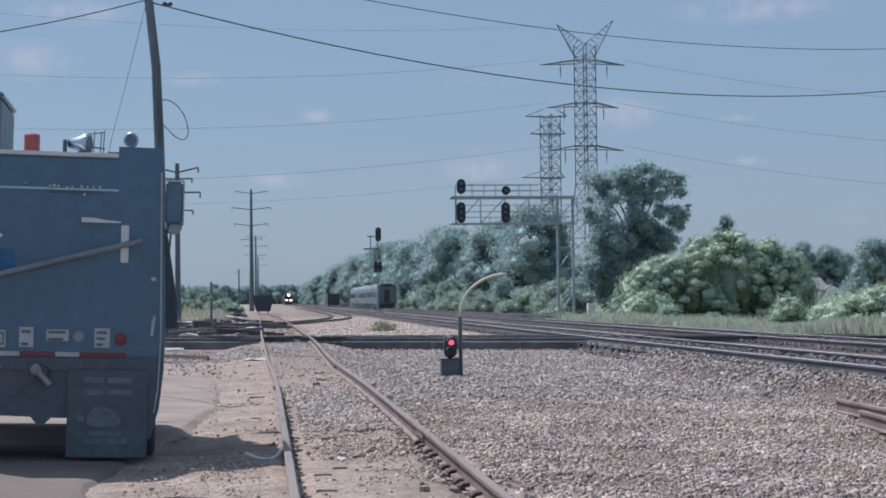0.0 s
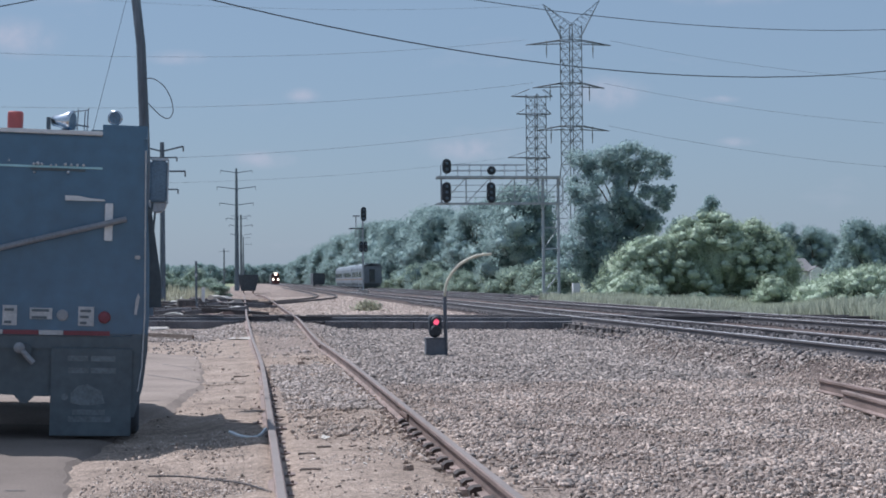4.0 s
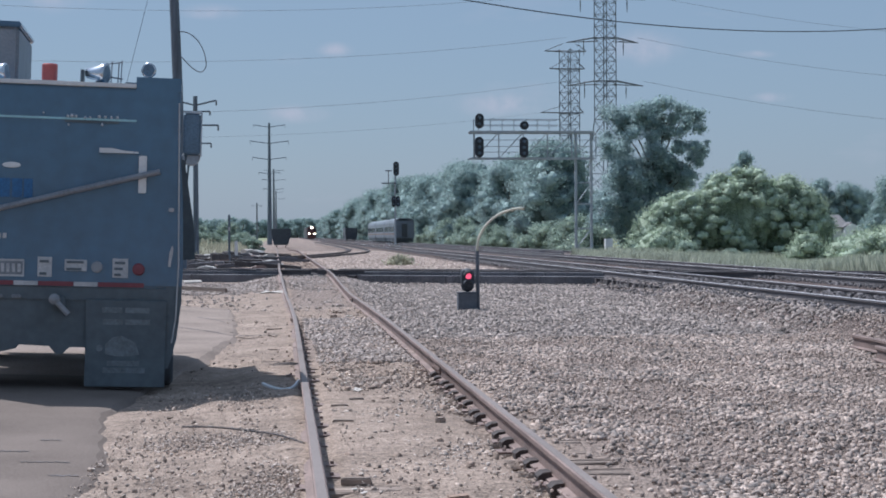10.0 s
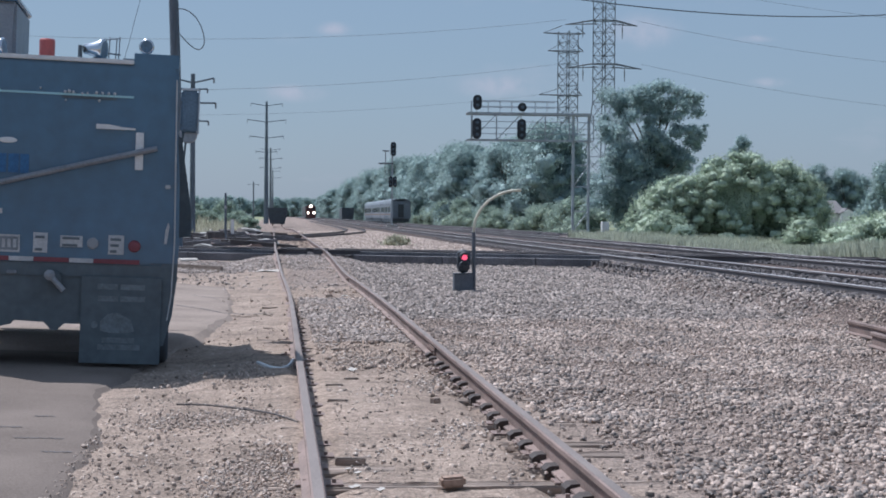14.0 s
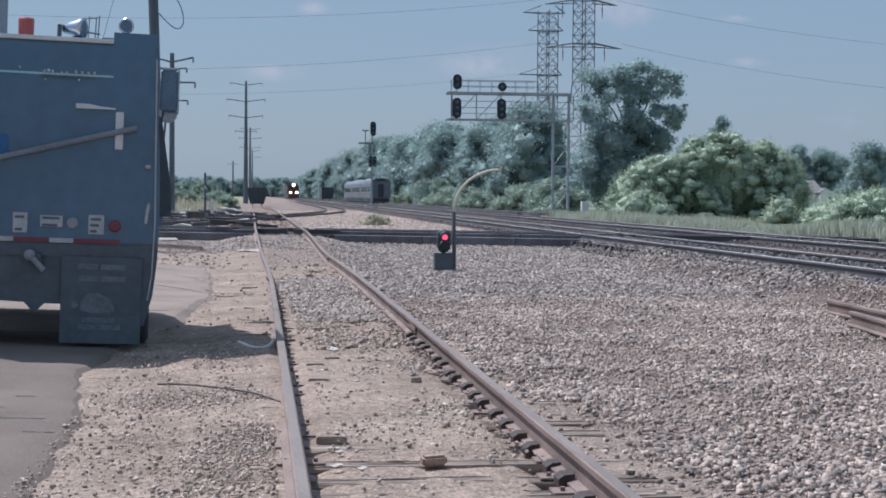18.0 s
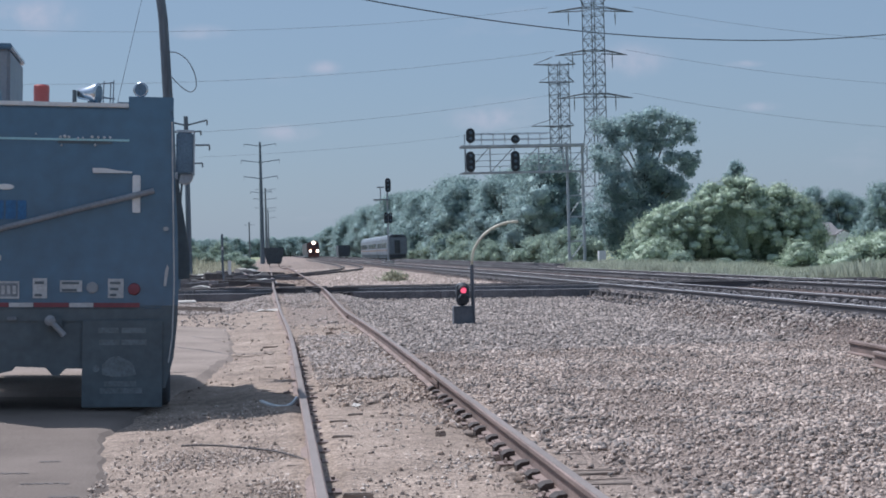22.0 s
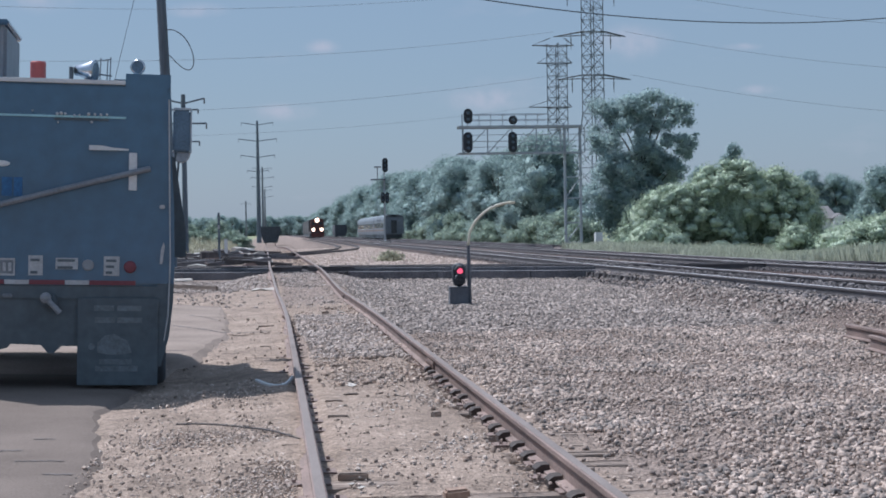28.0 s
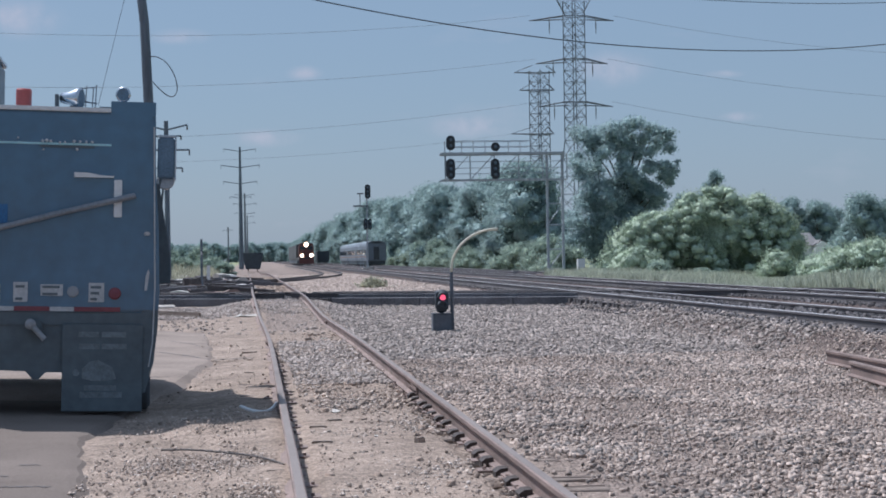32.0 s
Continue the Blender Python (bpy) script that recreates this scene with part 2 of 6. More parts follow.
    nt.links.new(b2.outputs["Normal"], bsdf.inputs["Normal"])
    return m


M = dict(
    ground=ground_mat(),
    gravel=mat("gravel_stone", (0.42, 0.338, 0.290), rough=0.9, dark=0.72, light=1.25, scale=0.7, fine=60.0, island=0.4, spec=0.2),
    gravel_dark=mat("gravel_dark_stone", (0.29, 0.222, 0.180), rough=0.9, dark=0.8, light=1.2, scale=2.0, fine=60.0, island=0.45, spec=0.2),
    dirt=mat("dirt_clod", (0.43, 0.345, 0.29), rough=0.95, island=0.5, scale=5.0, fine=60.0, spec=0.1),
    asphalt=mat("worn_asphalt", (0.192, 0.158, 0.137), rough=0.95, dark=0.68, light=1.22, scale=0.8, fine=70.0, bump=0.5, depth=0.006, spec=0.05),
    slab=mat("dusty_slab", (0.285, 0.232, 0.198), rough=0.95, dark=0.72, light=1.2, scale=0.9, fine=30.0, bump=0.5, depth=0.008, spec=0.05),
    gravel_grey=mat("gravel_grey_stone", (0.355, 0.300, 0.268), rough=0.9, dark=0.72, light=1.25, scale=0.7, fine=60.0, island=0.4, spec=0.2),
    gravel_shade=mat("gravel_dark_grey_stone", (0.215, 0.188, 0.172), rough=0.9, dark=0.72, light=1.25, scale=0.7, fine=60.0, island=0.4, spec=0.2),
    pale_stone=mat("pale_stone", (0.47, 0.395, 0.345), rough=0.9, island=0.5, scale=5.0, fine=60.0, spec=0.15),
    rail_side=mat("rail_steel_rusty", (0.235, 0.172, 0.150), rough=0.78, dark=0.6, light=1.35, scale=1.5, fine=60.0, metal=0.1),
    rail_top=mat("rail_steel_worn", (0.235, 0.20, 0.185), rough=0.8, metal=0.0, dark=0.75, light=1.15, scale=1.0, fine=80.0, bump=0.1, spec=0.2),
    tie=mat("weathered_tie", (0.30, 0.236, 0.195), rough=0.95, dark=0.45, light=1.3, scale=3.0, fine=9.0, bump=0.9, depth=0.02, per_object=0.25, stretch=(0.25, 4.0, 4.0)),
    creosote=mat("creosoted_timber", (0.095, 0.085, 0.085), rough=0.9, dark=0.6, light=1.4, scale=3.0, fine=30.0, per_object=0.3),
    plank=mat("greyed_timber", (0.135, 0.130, 0.138), rough=0.9, dark=0.6, light=1.4, scale=1.5, fine=20.0, per_object=0.15),
    anchor=mat("dark_anchor_steel", (0.055, 0.042, 0.038), rough=0.8, dark=0.6, light=1.4, scale=9.0),
    rust=mat("orange_rust", (0.34, 0.14, 0.07), rough=0.85),
    paper=mat("dirty_white", (0.55, 0.50, 0.45), rough=0.9, dark=0.7, light=1.1),
    dark_rail=mat("rail_steel_dark", (0.105, 0.095, 0.098), rough=0.7, metal=0.15, dark=0.7, light=1.4, scale=1.0, fine=30.0),
    ballast=mat("dark_ballast", (0.155, 0.142, 0.142), rough=0.95, island=0.45, scale=1.0, fine=30.0, spec=0.15),
    navy=mat("navy_truck_paint", (0.048, 0.120, 0.200), rough=0.4, dark=0.85, light=1.2, scale=0.8, fine=6.0, bump=0.02, coat=1.0),
    teal=mat("blue_stripe_paint", (0.40, 0.64, 0.70), rough=0.4, dark=0.85, light=1.1, bump=0.0),
    black=mat("black_rubber", (0.082, 0.096, 0.115), rough=0.85, dark=0.85, light=1.2, scale=2.0, fine=12.0, bump=0.05),
    chassis=mat("chassis_black", (0.096, 0.118, 0.134), rough=0.6, dark=0.85, light=1.25, scale=2.0, fine=12.0, bump=0.05),
    faint=mat("faint_worn_print", (0.178, 0.204, 0.22), rough=0.8, dark=0.7, light=1.2, scale=9.0, bump=0.0),
    chrome=mat("chrome", (0.62, 0.63, 0.65), rough=0.22, metal=1.0, dark=0.9, light=1.05, bump=0.0),
    alu=mat("aluminium", (0.55, 0.56, 0.58), rough=0.45, metal=0.6, dark=0.85, light=1.1, bump=0.05),
    white=mat("white_paint", (0.72, 0.72, 0.72), rough=0.5, dark=0.85, light=1.05, bump=0.05),
    dusty=mat("dusty_white", (0.52, 0.52, 0.53), rough=0.7, dark=0.7, light=1.1, scale=4.0, bump=0.0),
    mirror_back=mat("mirror_housing", (0.17, 0.235, 0.30), rough=0.5, bump=0.0),
    grey=mat("grey_paint", (0.28, 0.29, 0.31), rough=0.55, dark=0.8, light=1.15, bump=0.05),
    bar=mat("dull_bar_steel", (0.215, 0.23, 0.255), rough=0.65, dark=0.7, light=1.25, scale=3.0, bump=0.05),
    red=mat("red_reflector", (0.20, 0.05, 0.065), rough=0.5, dark=0.85, light=1.1, bump=0.0),
    blue=mat("blue_lettering", (0.035, 0.135, 0.30), rough=0.5, bump=0.0),
    orange=mat("amber_beacon", (0.50, 0.11, 0.10), rough=0.3, dark=0.9, light=1.1, bump=0.0),
    galv=mat("galvanised_steel", (0.40, 0.43, 0.46), rough=0.6, metal=0.3, dark=0.8, light=1.15, scale=0.6, bump=0.05),
    signal_black=mat("signal_black", (0.040, 0.047, 0.058), rough=0.6, dark=0.7, light=1.3),
    concrete=mat("concrete", (0.42, 0.40, 0.37), rough=0.9, dark=0.8, light=1.15, bump=0.3),
    yellow=mat("yellow_conduit", (0.66, 0.62, 0.49), rough=0.6, dark=0.8, light=1.1, bump=0.05),
    wood_pole=mat("pole_wood", (0.14, 0.17, 0.205), rough=0.9, dark=0.6, light=1.3, scale=0.6, fine=4.0, bump=0.3, stretch=(3.0, 3.0, 0.3)),
    cable=mat("black_cable", (0.075, 0.085, 0.10), rough=0.6, bump=0.0),
    wire=mat("line_wire", (0.24, 0.26, 0.28), rough=0.6, metal=0.3, bump=0.0),
    silver=mat("stainless_car_body", (0.20, 0.23, 0.26), rough=0.62, metal=0.1, dark=0.8, light=1.1, scale=0.6, bump=0.05),
    coach_end=mat("coach_end_grey", (0.155, 0.185, 0.215), rough=0.6, dark=0.8, light=1.2),
    coach_glass=mat("dark_coach_glass", (0.05, 0.06, 0.07), rough=0.2, bump=0.0),
    wagon=mat("black_wagon_paint", (0.060, 0.072, 0.085), rough=0.75, dark=0.7, light=1.5),
    loco_red=mat("locomotive_red", (0.13, 0.045, 0.038), rough=0.5, dark=0.8, light=1.2, bump=0.0),
    loco_dark=mat("locomotive_dark", (0.07, 0.07, 0.075), rough=0.6, bump=0.0),
    bark=mat("bark", (0.10, 0.08, 0.06), rough=0.95, scale=3.0, fine=20.0, bump=0.8, depth=0.03),
    # leaf colours are lifted for distance haze, tree and wood leaves also blued
    leaf=leaf_mat("broad_leaf_hazed", (0.36, 0.455, 0.455), 0.06, 0.6),
    leaf_dark=leaf_mat("wood_leaf_hazed", (0.31, 0.40, 0.385), 0.06, 0.6),
    leaf_light=leaf_mat("willow_leaf", (0.345, 0.415, 0.310), 0.05, 0.65),
    leaf_mid=leaf_mat("edge_leaf", (0.31, 0.385, 0.325), 0.06, 0.6),
    tower=mat("dull_tower_steel", (0.17, 0.19, 0.215), rough=0.7, metal=0.2, dark=0.8, light=1.15, scale=0.6, bump=0.0),
    dull=mat("dull_grey_steel", (0.12, 0.13, 0.15), rough=0.7, dark=0.8, light=1.2, bump=0.05),
    grass=leaf_mat("verge_grass", (0.44, 0.46, 0.36), 0.2, 0.5),
    polished=mat("polished_rail_head", (0.72, 0.70, 0.70), rough=0.5, metal=0.25, dark=0.85, light=1.1, bump=0.0),
    leaf_dry=leaf_mat("dry_weed", (0.40, 0.39, 0.29), 0.3, 0.5),
    # inner foliage is pale so that gaps between leaves look veiled by haze
    inner=mat("inner_foliage_hazed", (0.32, 0.405, 0.395), rough=0.95, dark=0.75, light=1.25, scale=0.9, fine=5.0, bump=0.9, depth=0.12, spec=0.03),
    inner_light=mat("inner_foliage_light", (0.43, 0.50, 0.385), rough=0.95, dark=0.78, light=1.22, scale=0.9, fine=5.0, bump=0.9, depth=0.12, spec=0.03),
    roof=mat("grey_shingle", (0.19, 0.18, 0.18), rough=0.9),
    brick_red=mat("brown_brick", (0.36, 0.25, 0.19), rough=0.9, fine=50.0, bump=0.5),
    headlight=glow("headlight_lens", (1.0, 0.84, 0.66), 6.0),
    # glowing disc that draws the warm bloom around each headlight
    reflector=glow("warm_lamp_halo", (1.0, 0.55, 0.33), 2.4),
    red_lamp=glow("red_signal_lens", (1.0, 0.12, 0.20), 0.8),
)


# ---- mesh builders ----
class Shape:
    """Collects vertices and faces of one mesh."""

    def __init__(self):
        self.v, self.f = [], []

    def add(self, verts, faces):
        n = len(self.v)
        self.v += [tuple(p) for p in verts]
        self.f += [tuple(i + n for i in face) for face in faces]
        return self

    def box(self, x0, x1, y0, y1, z0, z1, bevel=0.0, turn=None):
        b = min(bevel, (x1 - x0) / 3, (y1 - y0) / 3, (z1 - z0) / 3)
        bm = bmesh.new()
        bmesh.ops.create_cube(bm, size=1.0)
        for v in bm.verts:
            v.co = Vector(((x0 + x1) / 2 + v.co.x * (x1 - x0), (y0 + y1) / 2 + v.co.y * (y1 - y0), (z0 + z1) / 2 + v.co.z * (z1 - z0)))
        if b > 0:
            bmesh.ops.bevel(bm, geom=bm.edges[:], offset=b, segments=2, affect="EDGES")
        if turn is not None:
            bmesh.ops.transform(bm, matrix=turn, verts=bm.verts)
        return self.take(bm)

    def take(self, bm):
        bm.verts.index_update()
        self.add([v.co[:] for v in bm.verts], [[v.index for v in f.verts] for f in bm.faces])
        bm.free()
        return self

    def rod(self, a, b, r0, r1=None, n=8, caps=True):
        r1 = r0 if r1 is None else r1
        a, b = Vector(a), Vector(b)
        w = (b - a).normalized()
        u = w.orthogonal().normalized()
        s = w.cross(u)
        ring = [math.cos(2 * math.pi * i / n) * u + math.sin(2 * math.pi * i / n) * s for i in range(n)]
        verts = [a + p * r0 for p in ring] + [b + p * r1 for p in ring]
        faces = [(i, (i + 1) % n, n + (i + 1) % n, n + i) for i in range(n)]
        if caps:
            faces += [tuple(range(n - 1, -1, -1)), tuple(range(n, 2 * n))]
        return self.add(verts, faces)

    def tube(self, pts, r, n=6, r_end=None):
        pts = [Vector(p) for p in pts]
        r_end = r if r_end is None else r_end
        u = None
        verts, faces = [], []
        for k, p in enumerate(pts):
            w = (pts[min(k + 1, len(pts) - 1)] - pts[max(k - 1, 0)]).normalized()
            u = (w.orthogonal() if u is None else u - w * u.dot(w)).normalized()
            s = w.cross(u)
            rad = r + (r_end - r) * k / (len(pts) - 1)
            verts += [p + rad * (math.cos(2 * math.pi * i / n) * u + math.sin(2 * math.pi * i / n) * s) for i in range(n)]
            if k:
                o = (k - 1) * n
                faces += [(o + i, o + (i + 1) % n, o + n + (i + 1) % n, o + n + i) for i in range(n)]
        faces += [tuple(range(n - 1, -1, -1)), tuple(range(len(verts) - n, len(verts)))]
        return self.add(verts, faces)

    def lathe(self, profile, origin, axis, n=20):
        """A turned body: profile of (radius, distance along axis)."""
        w = Vector(axis).normalized()
        u = w.orthogonal().normalized()
        s = w.cross(u)
        o = Vector(origin)
        verts = [o + w * d + r * (math.cos(2 * math.pi * i / n) * u + math.sin(2 * math.pi * i / n) * s) for r, d in profile for i in range(n)]
        faces = [(k * n + i, k * n + (i + 1) % n, (k + 1) * n + (i + 1) % n, (k + 1) * n + i) for k in range(len(profile) - 1) for i in range(n)]
        faces += [tuple(range(n - 1, -1, -1)), tuple(range(len(verts) - n, len(verts)))]
        return self.add(verts, faces)

    def prism(self, outline, y0, y1):
        """An outline in x and z, drawn out along y."""
        n = len(outline)
        verts = [(x, y0, z) for x, z in outline] + [(x, y1, z) for x, z in outline]
        faces = [(i, (i + 1) % n, n + (i + 1) % n, n + i) for i in range(n)] + [tuple(range(n - 1, -1, -1)), tuple(range(n, 2 * n))]
        return self.add(verts, faces)

    def sweep(self, outline, pts):
        """An outline of (across, up) carried level along points of the plan."""
        pts = [Vector(p) for p in pts]
        n = len(outline)
        verts, faces = [], []
        for k, p in enumerate(pts):
            w = pts[min(k + 1, len(pts) - 1)] - pts[max(k - 1, 0)]
            side = Vector((w.y, -w.x, 0)).normalized()
            verts += [p + side * a + Vector((0, 0, b)) for a, b in outline]
            if k:
                o = (k - 1) * n
                faces += [(o + i, o + (i + 1) % n, o + n + (i + 1) % n, o + n + i) for i in range(n)]
        faces += [tuple(range(n - 1, -1, -1)), tuple(range(len(verts) - n, len(verts)))]
        return self.add(verts, faces)

    def mesh(self, name, material, smooth=False):
        me = bpy.data.meshes.new(name)
        me.from_pydata(self.v, [], self.f)
        bm = bmesh.new()
        bm.from_mesh(me)
        bmesh.ops.recalc_face_normals(bm, faces=bm.faces)
        bm.to_mesh(me)
        bm.free()
        me.materials.append(material)
        if smooth:
            for p in me.polygons:
                p.use_smooth = True
        return me


def part(name, shape, material, parent, label="", smooth=False):
    me = shape if isinstance(shape, bpy.types.Mesh) else shape.mesh(name, material, smooth)
    ob = new(name, me)
    ob.parent = parent
    return tagged(ob, label)


def thing(name, m, label, category, group="", kind=""):
    ob = new(name)
    ob.matrix_world = m
    ob.empty_display_size = 0.2
    return tagged(ob, label, category, group, kind)


def piece(name, shape, material, label, category, group="", kind="", smooth=False):
    """A thing of a single mesh."""
    return tagged(new(name, shape.mesh(name, material, smooth)), label, category, group, kind)


def pebbles(places, sizes, rng, material, name, parent=None):
    """Many angular stones as one mesh: squashed, twisted blocks."""
    n = len(places)
    corners = np.array([(-1, -1, -1), (1, -1, -1), (1, 1, -1), (-1, 1, -1), (-1, -1, 1), (1, -1, 1), (1, 1, 1), (-1, 1, 1)], float) * 0.5
    v = corners[None] * (1 + rng.uniform(-0.5, 0.5, (n, 8, 3)))
    v *= (sizes[:, None] * np.stack([rng.uniform(0.8, 1.5, n), rng.uniform(0.7, 1.2, n), rng.uniform(0.5, 1.0, n)], 1))[:, None]
    a, b = rng.uniform(0, 6.283, n), rng.uniform(-0.6, 0.6, n)
    ca, sa, cb, sb = np.cos(a), np.sin(a), np.cos(b), np.sin(b)
    x, y, z = v[..., 0], v[..., 1], v[..., 2]
    y, z = cb[:, None] * y - sb[:, None] * z, sb[:, None] * y + cb[:, None] * z
    x, y = ca[:, None] * x - sa[:, None] * y, sa[:, None] * x + ca[:, None] * y
    verts = np.stack([x, y, z], -1) + places[:, None]
    quads = np.array([(4, 5, 6, 7), (0, 1, 5, 4), (1, 2, 6, 5), (2, 3, 7, 6), (3, 0, 4, 7)])
    faces = (quads[None] + 8 * np.arange(n)[:, None, None]).reshape(-1, 4)
    return quad_mesh(name, verts.reshape(-1, 3), faces, material)


def quad_mesh(name, verts, faces, material):
    me = bpy.data.meshes.new(name)
    nf = len(faces)
    me.vertices.add(len(verts))
    me.vertices.foreach_set("co", np.ascontiguousarray(verts, np.float32).ravel())
    me.loops.add(nf * 4)
    me.loops.foreach_set("vertex_index", np.ascontiguousarray(faces, np.int32).ravel())
    me.polygons.add(nf)
    me.polygons.foreach_set("loop_start", np.arange(0, nf * 4, 4, dtype=np.int32))
    me.update(calc_edges=True)
    me.validate()
    me.materials.append(material)
    return me


def smoothstep(a, b, x):
    k = np.clip((np.asarray(x, float) - a) / (b - a), 0, 1)
    return k * k * (3 - 2 * k)


# ---- plan: tracks run along +y; the siding passes beside the eye ----
CROSS_A, CROSS_SLOPE = 52.02, -0.549   # near rail of the crossing line: y = CROSS_A + CROSS_SLOPE * x
HIGH = 0.47                            # rail head of the main and the crossing lines


def siding(y):
    """Centre of the siding and height of its rail heads at y."""
    x = 0.98 - 0.33 * smoothstep(24, 56, y) - 0.0043 * max(0.0, y - 56)
    z = 0.17 + (HIGH - 0.17) * smoothstep(36, 50, y) - 0.67 * smoothstep(115, 225, y)
    return float(x), float(z)


def ground_height(x, y):
    x, y = np.asarray(x, float), np.asarray(y, float)
    cross = CROSS_A + CROSS_SLOPE * x
    main = 0.315 * smoothstep(0.0, 0.85, x - 7.95 - 0.75 * smoothstep(33, 39, y)) * (1 - smoothstep(20.5, 23.5, x))
    ramp = 0.28 * smoothstep(36, 50, y) * np.exp(-((x - 0.75) / 1.9) ** 4)
    bank = 0.05 * smoothstep(36, 46, y) + 0.04 * smoothstep(cross - 1.5, cross - 0.9, y) + 0.19 * smoothstep(cross - 0.3, cross + 0.05, y)
    z = np.maximum(np.maximum(main, ramp), bank * (1 - smoothstep(20.5, 23.5, x)))
    for c in (10.2, 14.65):
        z = z + 0.075 * (1 - smoothstep(0.45, 0.68, np.abs(x - c)))
    z = z - 0.35 * smoothstep(20.5, 26, x) * smoothstep(20, 60, y) * 0.5
    mound = 0.04 * np.exp(-((x - 9.2) / 1.0) ** 2 - ((y - 37.0) / 5.0) ** 2)
    trough = 0.016 * np.exp(-((x - 2.2) / 0.4) ** 2) * (1 - smoothstep(11.5, 15.5, y))
    heap = 0.09 * np.exp(-((x + 0.60) / 0.22) ** 2 - ((y - 15.25) / 0.45) ** 2) + 0.05 * np.exp(-((x + 0.02) / 0.2) ** 2 - ((y - 15.6) / 0.5) ** 2)
    dip = 0.66 * smoothstep(115, 225, y) * (1 - smoothstep(4.0, 8.2, x)) * smoothstep(-60, -20, x) * (1 - smoothstep(420, 700, y))
    worn = 0.04 * smoothstep(-0.22, -0.6, x) * (1 - smoothstep(20, 30, y))
    return z + mound - trough + heap - dip - worn


def bumps(x, y, near):
    out = np.array([noise.fractal((a * 0.9, b * 0.9, 0.3), 1.0, 2.0, 4) for a, b in zip(np.ravel(x), np.ravel(y))]).reshape(np.shape(x))
    return out * 0.025 * near


def build_ground():
    xs = np.concatenate([-np.geomspace(3500, 9, 26), np.arange(-8.5, -1.6, 0.22), np.arange(-1.5, 2.0, 0.045), np.arange(2.05, 9.2, 0.22), np.arange(9.3, 15.6, 0.12), np.arange(15.7, 17, 0.3), np.geomspace(17.4, 3500, 34)])
    ys = np.concatenate([[-400, -120, -50, -25, -12, -6, -2, 1, 3], np.arange(4.5, 16, 0.06), np.arange(16, 24, 0.12), np.arange(24, 44, 0.18), np.arange(44, 60, 0.25), np.geomspace(61, 4500, 48)])
    gx, gy = np.meshgrid(xs, ys)
    near = 1 - smoothstep(40, 80, np.hypot(gx, gy))
    gz = ground_height(gx, gy) + bumps(gx, gy, near) - 0.02
    gz += 0.022 * smoothstep(9.5, 12.5, gy + 1.2 * np.exp(-((gx - 0.6) / 0.5) ** 2)) * np.exp(-((gx - 0.75) / 1.3) ** 4)
    # hollows beside the rails, deepest between the sleepers
    gap = 0.5 - 0.5 * np.cos(2 * np.pi * (gy - 4.0) / 0.535)
    gz -= (0.03 + 0.04 * gap) * np.exp(-((gx - 1.61) / 0.08) ** 2) * (1 - smoothstep(16, 30, gy))
    gz -= 0.03 * np.exp(-((gx - 0.33) / 0.07) ** 2) * (1 - smoothstep(20, 34, gy))
    # room for the sleepers between and beside the rails
    gz += 0.012 * np.exp(-((gx - 0.12) / 0.10) ** 2) * (gy > 4)
    gz += (-0.003 + 0.0185 * smoothstep(9.2, 9.9, gy)) * np.exp(-((gx - 0.98) / 1.3) ** 4) * (1 - smoothstep(12.5, 16.5, gy))
    # clods and hollows of the trodden sand, in patches
    patch = np.array([noise.noise((a * 0.8, b * 0.5, 9)) for a, b in zip(gx.ravel(), gy.ravel())]).reshape(gx.shape)
    lump = np.array([noise.noise((a * 7, b * 7, 2)) + 0.6 * noise.noise((a * 16, b * 13, 5)) for a, b in zip(gx.ravel(), gy.ravel())]).reshape(gx.shape)
    gz += 0.011 * lump * smoothstep(-0.25, 0.35, patch) * smoothstep(-1.5, -1.1, gx) * (1 - smoothstep(1.7, 2.0, gx)) * (gy > 4) * (1 - smoothstep(20, 26, gy))
    gz -= 0.06 * smoothstep(-1.6, -1.9, gx) * (1 - smoothstep(32, 34, gy)) * (gx > -60)
    # low ridges across the trodden sand beside the siding
    ridge = np.array([noise.noise((a * 1.1, b * 1.5, 6)) for a, b in zip(gx.ravel(), gy.ravel())]).reshape(gx.shape)
    gz += 0.03 * np.maximum(ridge, 0) * smoothstep(17, 19, gy) * (1 - smoothstep(42, 44, gy)) * smoothstep(-2.2, -1.2, gx) * (1 - smoothstep(0.0, 0.15, gx))
    nx, ny = len(xs), len(ys)
    idx = np.arange(nx * ny).reshape(ny, nx)
    faces = np.stack([idx[:-1, :-1], idx[:-1, 1:], idx[1:, 1:], idx[1:, :-1]], -1).reshape(-1, 4)
    me = quad_mesh("ground", np.stack([gx, gy, gz], -1).reshape(-1, 3), faces, M["ground"])
    me.polygons.foreach_set("use_smooth", np.ones(len(faces), bool))
    wob = np.array([noise.noise((a * 0.35, b * 0.35, 4)) for a, b in zip(gx.ravel(), gy.ravel())]).reshape(gx.shape)
    gravel = smoothstep(1.9, 2.7, gx + 0.5 * wob) * 1.0
    begin = np.where(gx > 0.22, 34.0, 41.0)
    gravel = np.maximum(gravel, smoothstep(begin, begin + 3, gy + 1.5 * wob) * 0.85)
    gravel = np.maximum(gravel, 0.8 * smoothstep(19, 21, gy + wob) * (1 - smoothstep(28.5, 30, gy + wob)) * smoothstep(0.3, 0.4, gx))
    data_blue = np.zeros_like(gx)
    for c in (10.2, 14.65, 18.35):
        data_blue = np.maximum(data_blue, 1 - smoothstep(1.5, 2.3, np.abs(gx - c + 0.15 * wob)))
